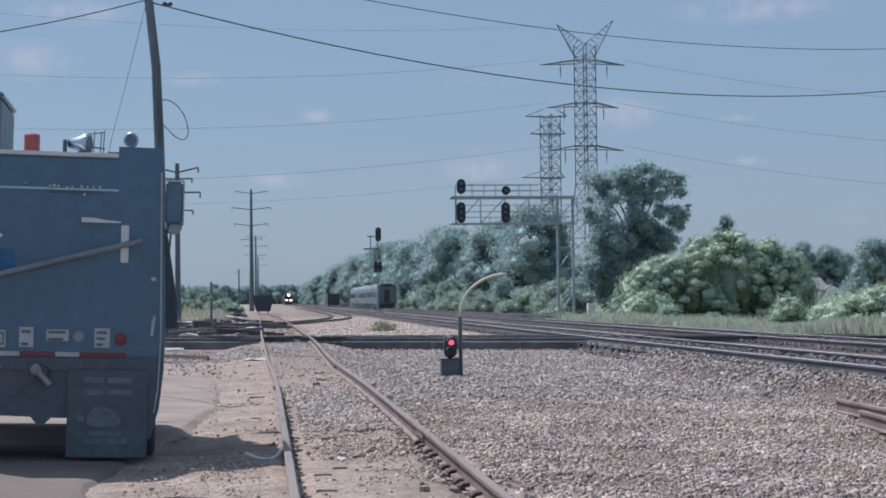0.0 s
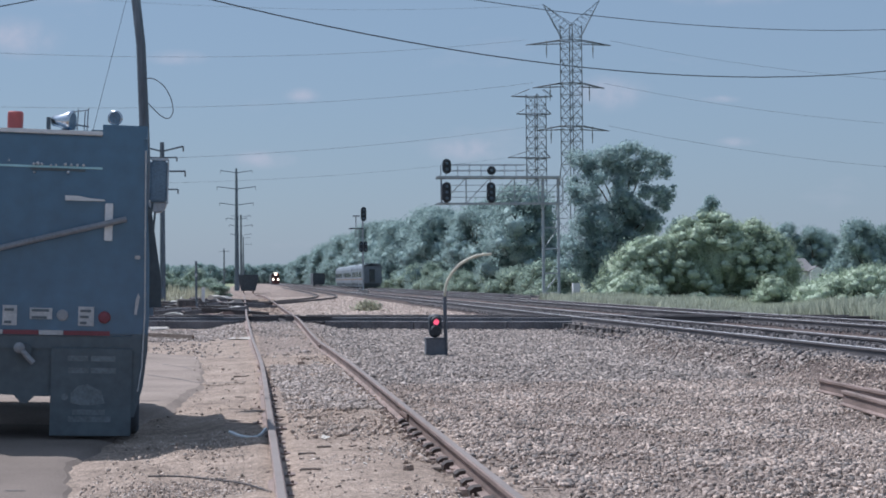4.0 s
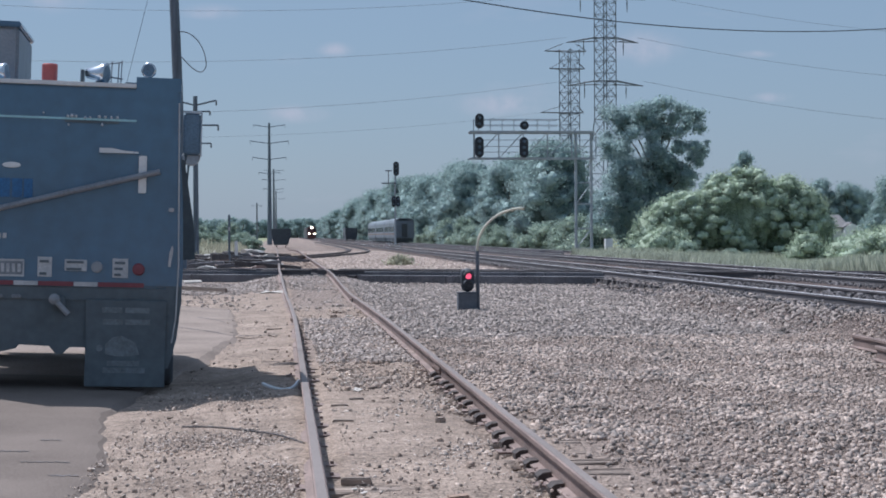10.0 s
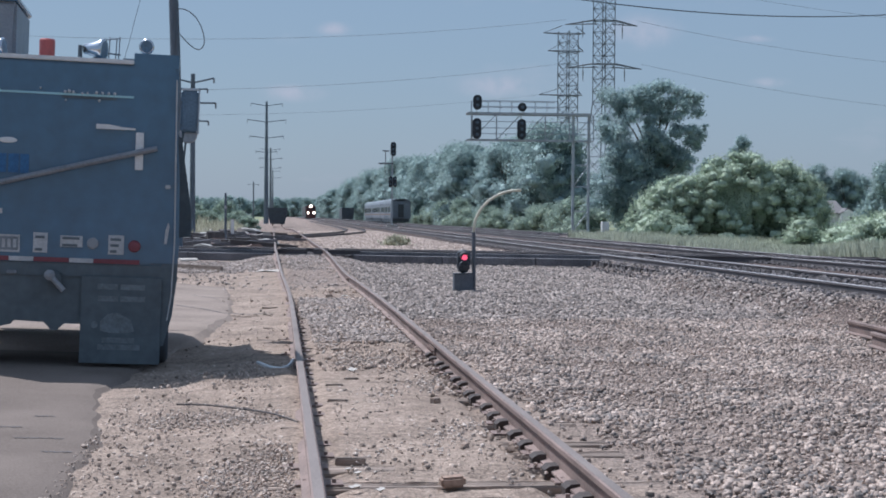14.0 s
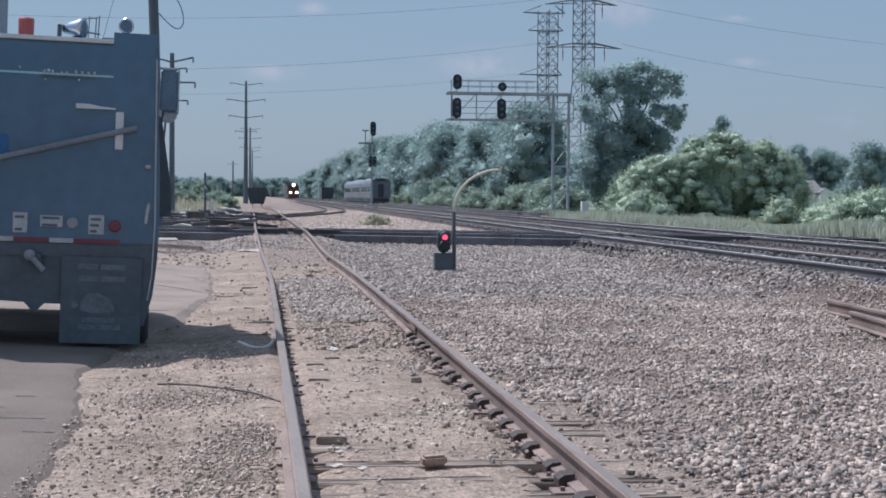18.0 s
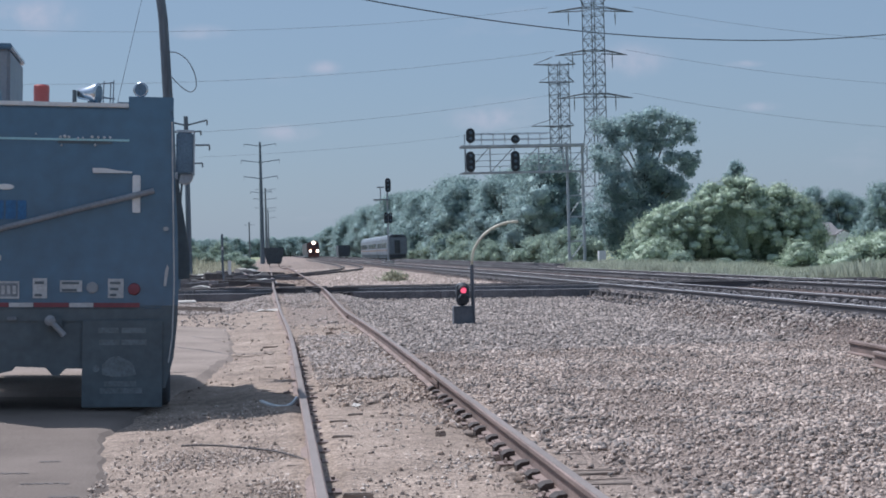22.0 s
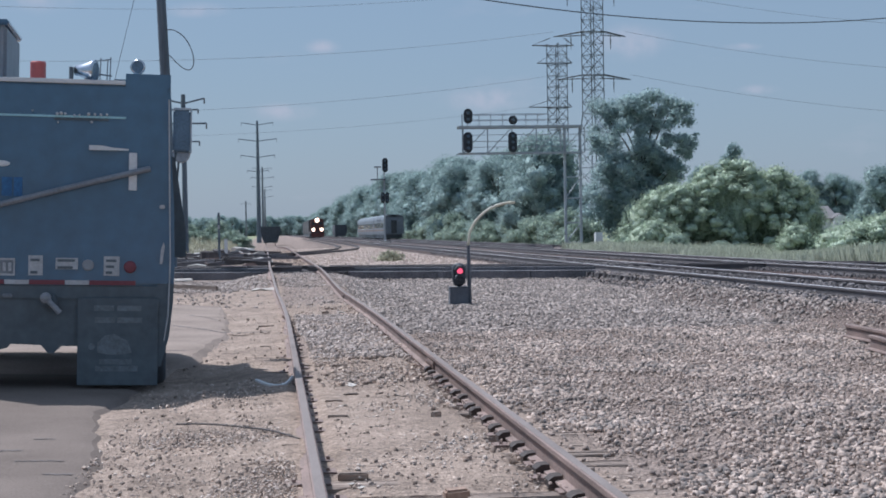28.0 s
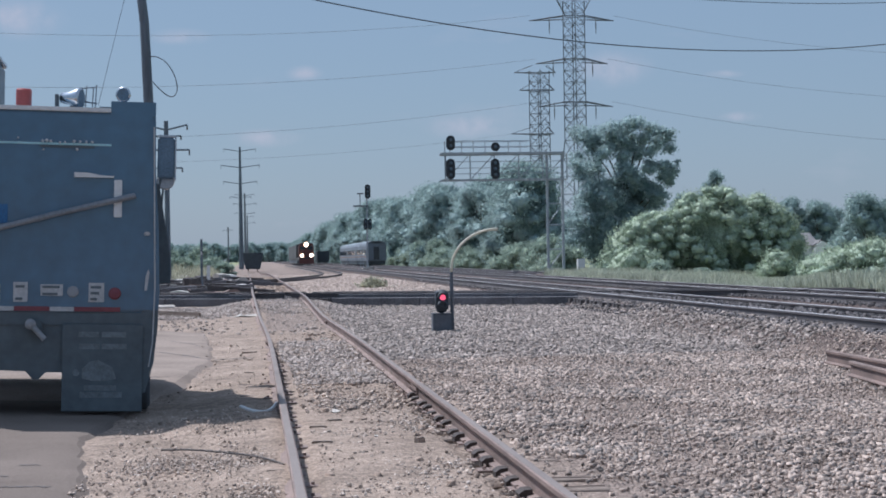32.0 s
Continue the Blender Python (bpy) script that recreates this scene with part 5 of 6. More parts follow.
def build_coach(y, k):
    root = thing("passenger_coach", pose(18.2, y, HIGH - 0.1), "stainless passenger coach standing on the third track", "passenger coach", "standing coaches")
    side = [(-1.45, 0.75), (-1.5, 1.2), (-1.5, 3.0), (-1.32, 3.45), (-0.8, 3.72), (0.8, 3.72), (1.32, 3.45), (1.5, 3.0), (1.5, 1.2), (1.45, 0.75)]
    part("body", Shape().prism(side, 0.2, 24.6), M["silver"], root)
    part("roof", Shape().prism([(-1.53, 3.02), (-1.36, 3.50), (-0.8, 3.78), (0.8, 3.78), (1.36, 3.50), (1.53, 3.02), (1.4, 3.4), (0, 3.70), (-1.4, 3.4)], 0.1, 24.7), M["silver"], root, "dull curved roof")
    part("stripe", Shape().box(-1.515, -1.495, 0.3, 24.4, 1.3, 1.52), M["rail_side"], root, "faded red-brown side stripe")
    end = part("end_wall", Shape().prism([(-1.4, 0.8), (-1.42, 3.0), (-1.25, 3.4), (1.25, 3.4), (1.42, 3.0), (1.4, 0.8)], 0.08, 0.2), M["coach_end"], root, "dull grey end wall")
    part("end_door", Shape().box(-0.42, 0.42, 0.0, 0.1, 0.95, 2.9, 0.02), M["coach_glass"], end)
    part("skirt", Shape().box(-1.3, 1.3, 0.6, 24.2, 0.25, 0.8), M["chassis"], root)
    for j in range(9):
        part("window", Shape().box(-1.53, -1.49, 2.0 + j * 2.45, 3.7 + j * 2.45, 1.75, 2.55, 0.01), M["coach_glass"], root)
    wheel = Shape().lathe([(0.1, -0.07), (0.4, -0.07), (0.43, 0.0), (0.4, 0.06), (0.1, 0.06)], (0, 0, 0), (1, 0, 0), 16).mesh("wheel", M["chassis"])
    for yy in (2.2, 4.7, 20.0, 22.5):
        for x in (-0.75, 0.75):
            part("wheel", wheel, None, root).location = (x, yy, 0.45)


def build_locomotive():
    root = thing("locomotive", pose(10.2, 700, HIGH), "red and dark diesel locomotive approaching with its headlights on", "locomotive")
    part("frame", Shape().box(-1.5, 1.5, 0, 20, 0.9, 1.45, 0.05), M["loco_dark"], root)
    part("nose", Shape().box(-0.85, 0.85, 0.6, 2.6, 1.4, 3.0, 0.15), M["loco_red"], root)
    cab = part("cab", Shape().prism([(-1.5, 1.4), (1.5, 1.4), (1.5, 3.6), (1.2, 4.25), (-1.2, 4.25), (-1.5, 3.6)], 2.4, 5.0), M["loco_red"], root)
    for x in (-0.75, 0.75):
        part("windscreen", Shape().box(x - 0.5, x + 0.5, 2.36, 2.4, 2.95, 3.6), M["coach_glass"], cab)
    part("hood", Shape().box(-0.95, 0.95, 5.0, 19.5, 1.4, 4.0, 0.1), M["loco_dark"], root)
    part("pilot", Shape().box(-1.45, 1.45, -0.1, 0.2, 0.2, 1.2, 0.05), M["loco_red"], root)
    # lamps are oversized and ringed with a warm glow to give their bloom
    for x, z, r, y in ((0.0, 4.0, 0.48, 2.2), (-0.92, 1.85, 0.36, -0.15), (0.92, 1.85, 0.38, -0.15)):
        lamp = part("lamp_case", Shape().rod((x, y, z), (x, y + 0.25, z), r + 0.05, n=16), M["loco_dark"], root)
        part("reflector", Shape().lathe([(r, 0), (r, 0.02), (r * 0.75, 0.03)], (x, y, z), (0, -1, 0), 18), M["reflector"], lamp, "warm glowing disc for the halo round the lens")
        part("lens", Shape().lathe([(r * 0.8, 0), (r * 0.8, 0.05), (r * 0.4, 0.08)], (x, y, z), (0, -1, 0), 18), M["headlight"], lamp, "bright headlight lens")
    wheel = Shape().lathe([(0.1, -0.07), (0.48, -0.07), (0.52, 0.0), (0.48, 0.06), (0.1, 0.06)], (0, 0, 0), (1, 0, 0), 16).mesh("wheel", M["loco_dark"])
    for yy in (2.0, 4.0, 6.0, 14.0, 16.0, 18.0):
        for x in (-0.75, 0.75):
            part("wheel", wheel, None, root).location = (x, yy, 0.52)
    return root


def build_train_coach(y):
    root = thing("train_coach", pose(10.2, 700 + y, HIGH), "dull dark coach drawn behind the locomotive", "passenger coach", "approaching train")
    part("body", Shape().box(-1.5, 1.5, 0.2, 25, 0.9, 4.2, 0.2), M["loco_dark"], root)
    part("skirt", Shape().box(-1.3, 1.3, 0.5, 24.5, 0.3, 0.9), M["chassis"], root)
    wheel = Shape().lathe([(0.1, -0.07), (0.4, -0.07), (0.43, 0.0), (0.4, 0.06), (0.1, 0.06)], (0, 0, 0), (1, 0, 0), 16).mesh("wheel", M["chassis"])
    for yy in (2.2, 4.7, 20.0, 22.5):
        for x in (-0.75, 0.75):
            part("wheel", wheel, None, root).location = (x, yy, 0.43)
    return root


build_hopper()
build_boxcar()
for k in range(3):
    build_coach(241 + 25.2 * k, k)
locomotive = build_locomotive()
train = [build_train_coach(20.6 + 25.4 * k) for k in range(3)]


# ---- plants ----
def leaf_cloud(blobs, n, size, rng, material, name, droop=0.0, core=0.0, spread=0.2):
    """Leaf clumps as small bent cards spread through lobes, thicker near their skin."""
    vol = np.array([b[3] * b[4] * b[5] for b in blobs]) ** 0.67
    pick = rng.choice(len(blobs), n, p=vol / vol.sum())
    c, r = np.array([b[:3] for b in blobs])[pick], np.array([b[3:] for b in blobs])[pick]
    d = rng.normal(size=(n, 3))
    d /= np.linalg.norm(d, axis=1, keepdims=True)
    p = c + d * r * rng.uniform(0.35, 1.0, (n, 1)) ** (0.3 if droop else 0.45) + rng.normal(scale=spread, size=(n, 3)) * np.minimum(r, 0.6 if droop else 9.0)
    nor = d + rng.normal(scale=0.75, size=(n, 3)) + (0, 0, 0.3)
    nor /= np.linalg.norm(nor, axis=1, keepdims=True)
    u = np.cross(nor, rng.normal(size=(n, 3)))
    u /= np.linalg.norm(u, axis=1, keepdims=True)
    w = np.cross(nor, u)
    s = size * rng.uniform(0.55, 1.35, (n, 1))
    a, b = u * s, w * s * rng.uniform(0.45, 0.8, (n, 1))
    verts = np.stack([p - a * 0.6, p - b * 0.6 + nor * s * 0.12, p + a * 0.7 - np.array([0, 0, droop]) * s, p + b * 0.6 + nor * s * 0.12], 1).reshape(-1, 3)
    faces = np.arange(4 * n).reshape(n, 4)
    if core:
        # dense lumps of foliage inside the leaves, in the haze-paled inner colours
        lat, lon = np.meshgrid(np.radians([-80, -45, -15, 15, 45, 80]), np.arange(9) * 2 * math.pi / 9, indexing="ij")
        ball = np.stack([np.cos(lat) * np.cos(lon), np.cos(lat) * np.sin(lon), np.sin(lat)], -1).reshape(-1, 3)
        ring = np.array([(a * 9 + b, a * 9 + (b + 1) % 9, a * 9 + 9 + (b + 1) % 9, a * 9 + 9 + b) for a in range(5) for b in range(9)])
        lumps = np.array([b[:3] for b in blobs])[:, None] + ball[None] * np.array([b[3:] for b in blobs])[:, None] * core * rng.uniform(0.55, 1.3, (len(blobs), len(ball), 1))
        n_leaf = len(faces)
        faces = np.concatenate([faces, (ring[None] + 4 * n + len(ball) * np.arange(len(blobs))[:, None, None]).reshape(-1, 4)])
        verts = np.concatenate([verts, lumps.reshape(-1, 3)])
    me = quad_mesh(name, verts, faces, material)
    if core:
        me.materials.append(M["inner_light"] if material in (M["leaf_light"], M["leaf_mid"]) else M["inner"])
        me.polygons.foreach_set("material_index", (np.arange(len(faces)) >= n_leaf).astype(np.int32))
    me.polygons.foreach_set("use_smooth", np.ones(len(faces), bool))
    return me


def lobes(rng, height, width, low, count, lobe):
    """Uneven lobes round a trunk: widest in the middle of the crown."""
    out = []
    for k in range(count):
        z = low + (height - low) * (k + rng.uniform(0, 1)) / count
        f = (z - low) / (height - low)
        reach = width * (math.sin(math.pi * min(1, 0.18 + 0.8 * f)) ** 0.8) * rng.uniform(0.35, 1.0)
        a = rng.uniform(0, 6.283)
        s = lobe * rng.uniform(0.65, 1.3)
        out.append((reach * math.cos(a), reach * math.sin(a), min(z, height - s * 0.8), s, s, s * rng.uniform(0.7, 1.0)))
    out.append((0, 0, height - lobe * 0.7, lobe * 0.7, lobe * 0.7, lobe * 0.7))
    return out


def build_tree(name, m, height, width, low, count, lobe, n, size, material, seed, label, category="tree", group="", droop=0.0, shape=None, bole=0.9, core=0.0):
    rng = np.random.default_rng(seed)
    root = thing(name, m, label, category, group)
    ls = shape or lobes(rng, height, width, low, count, lobe)
    part("trunk", Shape().tube([(0, 0, -0.4), (0.1, 0, height * 0.3), (-0.1, 0.1, height * bole * 0.66), (0, 0, height * bole)], 0.035 * height * 0.6, 8, 0.03), M["bark"], root)
    limbs = Shape()
    for x, y, z, *_ in ls[:: max(1, len(ls) // 12)]:
        limbs.tube([(0, 0, z * 0.55), (x * 0.5, y * 0.5, z * 0.8), (x, y, z)], 0.09 * height / 12, 5, 0.02)
    part("limb", limbs, M["bark"], root)
    part("crown", leaf_cloud(ls, n, size, rng, M[material], "crown", droop, core, 0.4 if droop else 0.2), None, root)
    return root


BOUGHS = [(0.4, 10.0, 1.0), (-1.2, 11.3, 0.8), (-2.3, 10.6, 1.35), (-0.3, 11.2, 1.15), (1.0, 11.4, 1.05), (2.4, 10.7, 1.2), (2.9, 8.2, 1.0), (3.5, 8.5, 0.55), (-2.9, 8.4, 1.3), (-0.7, 7.8, 1.5), (1.1, 7.4, 1.4), (-2.9, 5.8, 1.6), (-0.7, 4.9, 2.0), (1.5, 5.3, 1.5), (2.4, 6.4, 0.9), (-3.3, 3.2, 1.6), (-0.7, 2.3, 2.0), (1.1, 3.2, 1.5)]
shape_rng = random.Random(4)
boughs = []
for x, z, r in BOUGHS:
    for _ in range(17):
        q = r * shape_rng.uniform(0.30, 0.56)
        boughs.append((x + shape_rng.uniform(-1.0, 1.0) * r, shape_rng.uniform(-1.8, 1.8), z + shape_rng.uniform(-1.0, 0.72) * r, q * 1.1, q * 1.2, q * 0.85))
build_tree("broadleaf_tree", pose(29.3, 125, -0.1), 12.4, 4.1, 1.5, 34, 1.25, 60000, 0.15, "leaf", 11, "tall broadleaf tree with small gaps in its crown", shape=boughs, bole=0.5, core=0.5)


def dome(r, x0, x1, depth, height, count, lobe):
    """Lobes over one rounded thicket, low at its ends."""
    out = []
    for _ in range(count):
        u, v = r.uniform(-1, 1), r.uniform(-1, 1)
        rise = max(0.0, 1 - abs(u) ** 2.3) ** 0.6 * max(0.0, 1 - v * v) ** 0.5
        s = lobe * r.uniform(0.7, 1.25)
        z = max(s * 0.5, height * rise * r.uniform(0.84, 1.0) - s * 0.7)
        out.append(((x0 + x1) / 2 + u * (x1 - x0) / 2, v * depth, z, s * 1.2, s * 1.2, s * 0.85))
    # the full body under the outer lobes
    for k in range(5):
        u = -0.64 + 0.32 * k
        top = height * max(0.0, 1 - abs(u) ** 2.3) ** 0.6
        out.append(((x0 + x1) / 2 + u * (x1 - x0) / 2, 0.0, top * 0.46, (x1 - x0) * 0.2, depth * 0.8, top * 0.46))
    return out


shrub_rng = random.Random(17)
for x, y, w, h, count, n in ((28.2, 110, 4.0, 4.9, 80, 11000), (32.2, 110, 4.6, 6.5, 115, 16000), (35.1, 110.5, 3.4, 6.1, 90, 13000), (25.8, 107, 1.9, 2.2, 26, 3000), (39.3, 97, 5.4, 2.5, 90, 11000), (33.0, 99, 0.8, 1.9, 14, 1500)):
    build_tree("willow_shrub", pose(x, y, -0.2), h, w, 0.3, 30, h * 0.22, int(n * 2.8), 0.10, "leaf_light", 30 + count, "rounded light green willow shrub", "shrub", "willow shrubs", 0.6, shape=dome(shrub_rng, -w, w, min(w, 2.6), h, int(count * 1.6), 0.46), bole=0.5, core=0.8)
cone = [(shape_rng.uniform(-1, 1) * 2.3 * (1 - f) ** 0.6, shape_rng.uniform(-1, 1) * 1.8 * (1 - f) ** 0.6, 3.7 + 5.1 * f, 0.72 - 0.3 * f, 0.7 - 0.3 * f, 0.6 - 0.2 * f) for f in (k / 51 for k in range(52))]
build_tree("young_tree", pose(40.9, 140, -0.2), 9.4, 1.5, 3.0, 26, 0.6, 9000, 0.15, "leaf", 51, "small dark upright tree behind the shrubs", shape=cone, bole=0.7, core=0.5)

wood = [build_tree("woodland_tree", pose(25.5 + 2 * k, 152 + 14 * k, -0.2), 10.5 + 0.8 * k, 4.2, 0.6, 60, 1.35, 24000, 0.19, "leaf_dark", 70 + k, "dense woodland tree, its green paled and blued for haze", "tree", "woodland edge", core=0.65) for k in range(4)]
rng = random.Random(21)
y = 150.0
k = 0
while y < 1000:
    for row in range(2):
        src = wood[k % 4]
        s = rng.uniform(0.86, 1.0) * float(np.interp(y, (150, 171, 200, 241, 303, 408, 492, 667, 1000), (8.8, 10.1, 11.6, 13.1, 13.9, 14.6, 14.8, 13.6, 13.2))) / (10.5 + 0.8 * (k % 4))
        x = 26.5 + row * 7 + rng.uniform(-1.5, 1.5) - 2.0 * float(smoothstep(200, 500, y))
        if x > 0.188 * y:
            continue
        ob = copy_thing(src, pose(x, y + rng.uniform(-3, 3), -0.3, 0, 0, rng.uniform(0, 360)))
        ob.scale = (s * 1.1, s * 1.1, s)
        k += 1
    y += 7.5 + y * 0.035
far = [build_tree("woodland_tree", pose(-155 - 5 * k, 1030, -0.5), 10.5 + k, 4.4, 0.6, 20, 1.9, 4000, 0.4, "leaf_dark", 170 + k, "far woodland tree on the horizon", "tree", "far treeline", core=0.6) for k in range(2)]
for j in range(52):
    src = far[j % 2]
    s = rng.uniform(1.0, 1.25)
    ob = copy_thing(src, pose(-150 + j * 3.6 + rng.uniform(-2, 2), 1030 + rng.uniform(-25, 25), -0.5, 0, 0, rng.uniform(0, 360)))
    ob.scale = (s, s, s)
for x, y, s in ((75, 230, 0.72), (79, 231, 0.76), (82.5, 229, 0.76), (86, 232, 0.68), (89, 231, 0.62), (93, 236, 0.7), (64.8, 165, 0.74), (68.2, 166, 0.7), (71.5, 168, 0.66), (69.5, 231, 0.66), (72.3, 236, 0.7), (77.2, 238, 0.8), (84.2, 238, 0.74)):
    ob = copy_thing(wood[int(x) % 4], pose(x, y, -0.3, 0, 0, x * 31))
    ob.scale = (s, s, s)
scrub = [build_tree("scrub_bush", pose(-14 + 3.5 * k, 205 + 5 * k, -0.6), 3.0 + 0.5 * k, 2.0, 0.2, 26, 0.7, 7000, 0.16, "leaf_mid", 130 + k, "pale green scrub bush beyond the crossing", "shrub", "scrub beyond the crossing", core=0.6) for k in range(3)]
for k in range(16):
    x, y, s = -20.5 + 1.1 * k + rng.uniform(-0.4, 0.4), 203 + rng.uniform(-12, 10), rng.uniform(0.6, 0.95)
    ob = copy_thing(scrub[k % 3], pose(x, y, -0.6, 0, 0, x * 31))
    ob.scale = (s * 1.25, s * 1.25, s)
build_tree("young_tree", pose(37.9, 140, -0.2), 7.1, 0.8, 3.5, 12, 0.55, 2600, 0.15, "leaf", 52, "thin dark tree top behind the shrubs")
low = [build_tree("edge_shrub", pose(23.2, 122 + 8 * k, -0.2), 2.0 + 0.4 * k, 1.5, 0.2, 22, 0.55, 7000, 0.11, "leaf_mid", 90 + k, "low light green shrub at the edge of the wood", "shrub", "wood edge shrubs", core=0.6) for k in range(3)]
for k in range(26):
    y = 118 + k * 8 + rng.uniform(-3, 3)
    s = rng.uniform(0.7, 1.5)
    ob = copy_thing(low[k % 3], pose(23.2 + rng.uniform(-0.8, 1.2), y, -0.2, 0, 0, rng.uniform(0, 360)))
    ob.scale = (s, s, s)
for x, y, s in ((39.2, 93, 0.7), (27.8, 98, 0.4), (25.5, 100, 0.5)):
    ob = copy_thing(low[int(x) % 3], pose(x, y, -0.2, 0, 0, x * 47))
    ob.scale = (s * 1.2, s * 1.2, s)


def build_grass(name, n, place, height, material, seed, label):
    r = np.random.default_rng(seed)
    p = place(r, n)
    patch = np.array([noise.noise((a * 0.25, b * 0.12, seed)) for a, b, _ in p])
    a = r.uniform(0, 3.1416, n)
    h = height * r.uniform(0.35, 1.2, n) * np.clip(0.75 + patch, 0.25, 1.5)
    w = 0.015 + 0.03 * h
    side = np.stack([np.cos(a) * w, np.sin(a) * w, np.zeros(n)], 1)
    lean = np.stack([r.normal(scale=0.25, size=n) * h, r.normal(scale=0.25, size=n) * h, h], 1)
    verts = np.stack([p - side, p + side, p + lean + side * 0.15, p + lean - side * 0.15], 1).reshape(-1, 3)
    me = quad_mesh(name, verts, np.arange(4 * n).reshape(n, 4), M[material])
    tagged(new(name, me), label, "grass", kind="stuff")


def right_verge(r, n):
    y = r.uniform(40, 118, n)
    x = np.where(y < 94, 17.0, 21.0) + 33 * r.uniform(0, 1, n) ** 1.5
    return np.stack([x, y, ground_height(x, y) - 0.05], 1)


def left_verge(r, n):
    x, y = r.uniform(-16, -4.0, n), r.uniform(85, 190, n)
    return np.stack([x, y, ground_height(x, y) - 0.05], 1)


build_grass("tall_grass", 130000, right_verge, 0.48, "grass", 5, "tall green verge grass beyond the tracks")
build_grass("dry_weeds", 26000, left_verge, 0.8, "leaf_dry", 6, "dry yellow-green weeds beyond the crossing")


# ---- house behind the shrubs ----
def build_house():
    root = thing("house", pose(75.5, 212, 0.3), "small white house with a grey roof behind the shrubs", "house")
    part("wall", Shape().box(-2.6, 0.9, 0, 8, -0.5, 2.15), M["white"], root)
    part("gable", Shape().prism([(0.0, -0.5), (0.0, 2.0), (0.98, 2.6), (2.6, 1.82), (2.6, -0.5)], -1.2, -1.0), M["white"], root, "white gable end")
    part("porch_wall", Shape().box(0.0, 2.6, -1.0, 4.0, -0.5, 1.8), M["white"], root)
    part("porch_roof", Shape().prism([(-0.15, 1.98), (0.98, 2.66), (2.8, 1.80), (2.8, 1.88), (0.98, 2.76), (-0.15, 2.08)], -0.99, 4.0), M["roof"], root)
    part("roof", Shape().add([(-3.0, -0.5, 2.1), (1.0, -0.5, 2.1), (1.0, 8.5, 2.1), (-3.0, 8.5, 2.1), (-3.0, 4, 3.82), (1.0, 4, 3.82)], [(0, 1, 5, 4), (2, 3, 4, 5), (1, 2, 5), (3, 0, 4), (0, 3, 2, 1)]), M["roof"], root)
    part("door", Shape().box(1.2, 1.75, -1.25, -1.2, -0.5, 1.6), M["coach_glass"], root, "dark doorway")
    for x in (-1.7,):
        win = part("window", Shape().box(x - 0.5, x + 0.5, -0.05, 0.0, 0.9, 1.9), M["white"], root)
        part("pane", Shape().box(x - 0.42, x + 0.42, -0.07, -0.05, 0.98, 1.82), M["coach_glass"], win)


build_house()


# ---- loose things on the ground ----
def loose_rail(a, b, z, label):
    root = thing("loose_rail", pose(0, 0, 0), label, "loose rail", "loose rails")
    rail_part([Vector((*a, z)), Vector((*b, z))], root, "rail_side", "rail_side")


loose_rail((7.61, 20.83), (7.32, 15.34), 0.20, "rusty spare rail lying on the gravel")
loose_rail((7.10, 18.63), (6.49, 13.16), 0.20, "second rusty spare rail lying on the gravel")


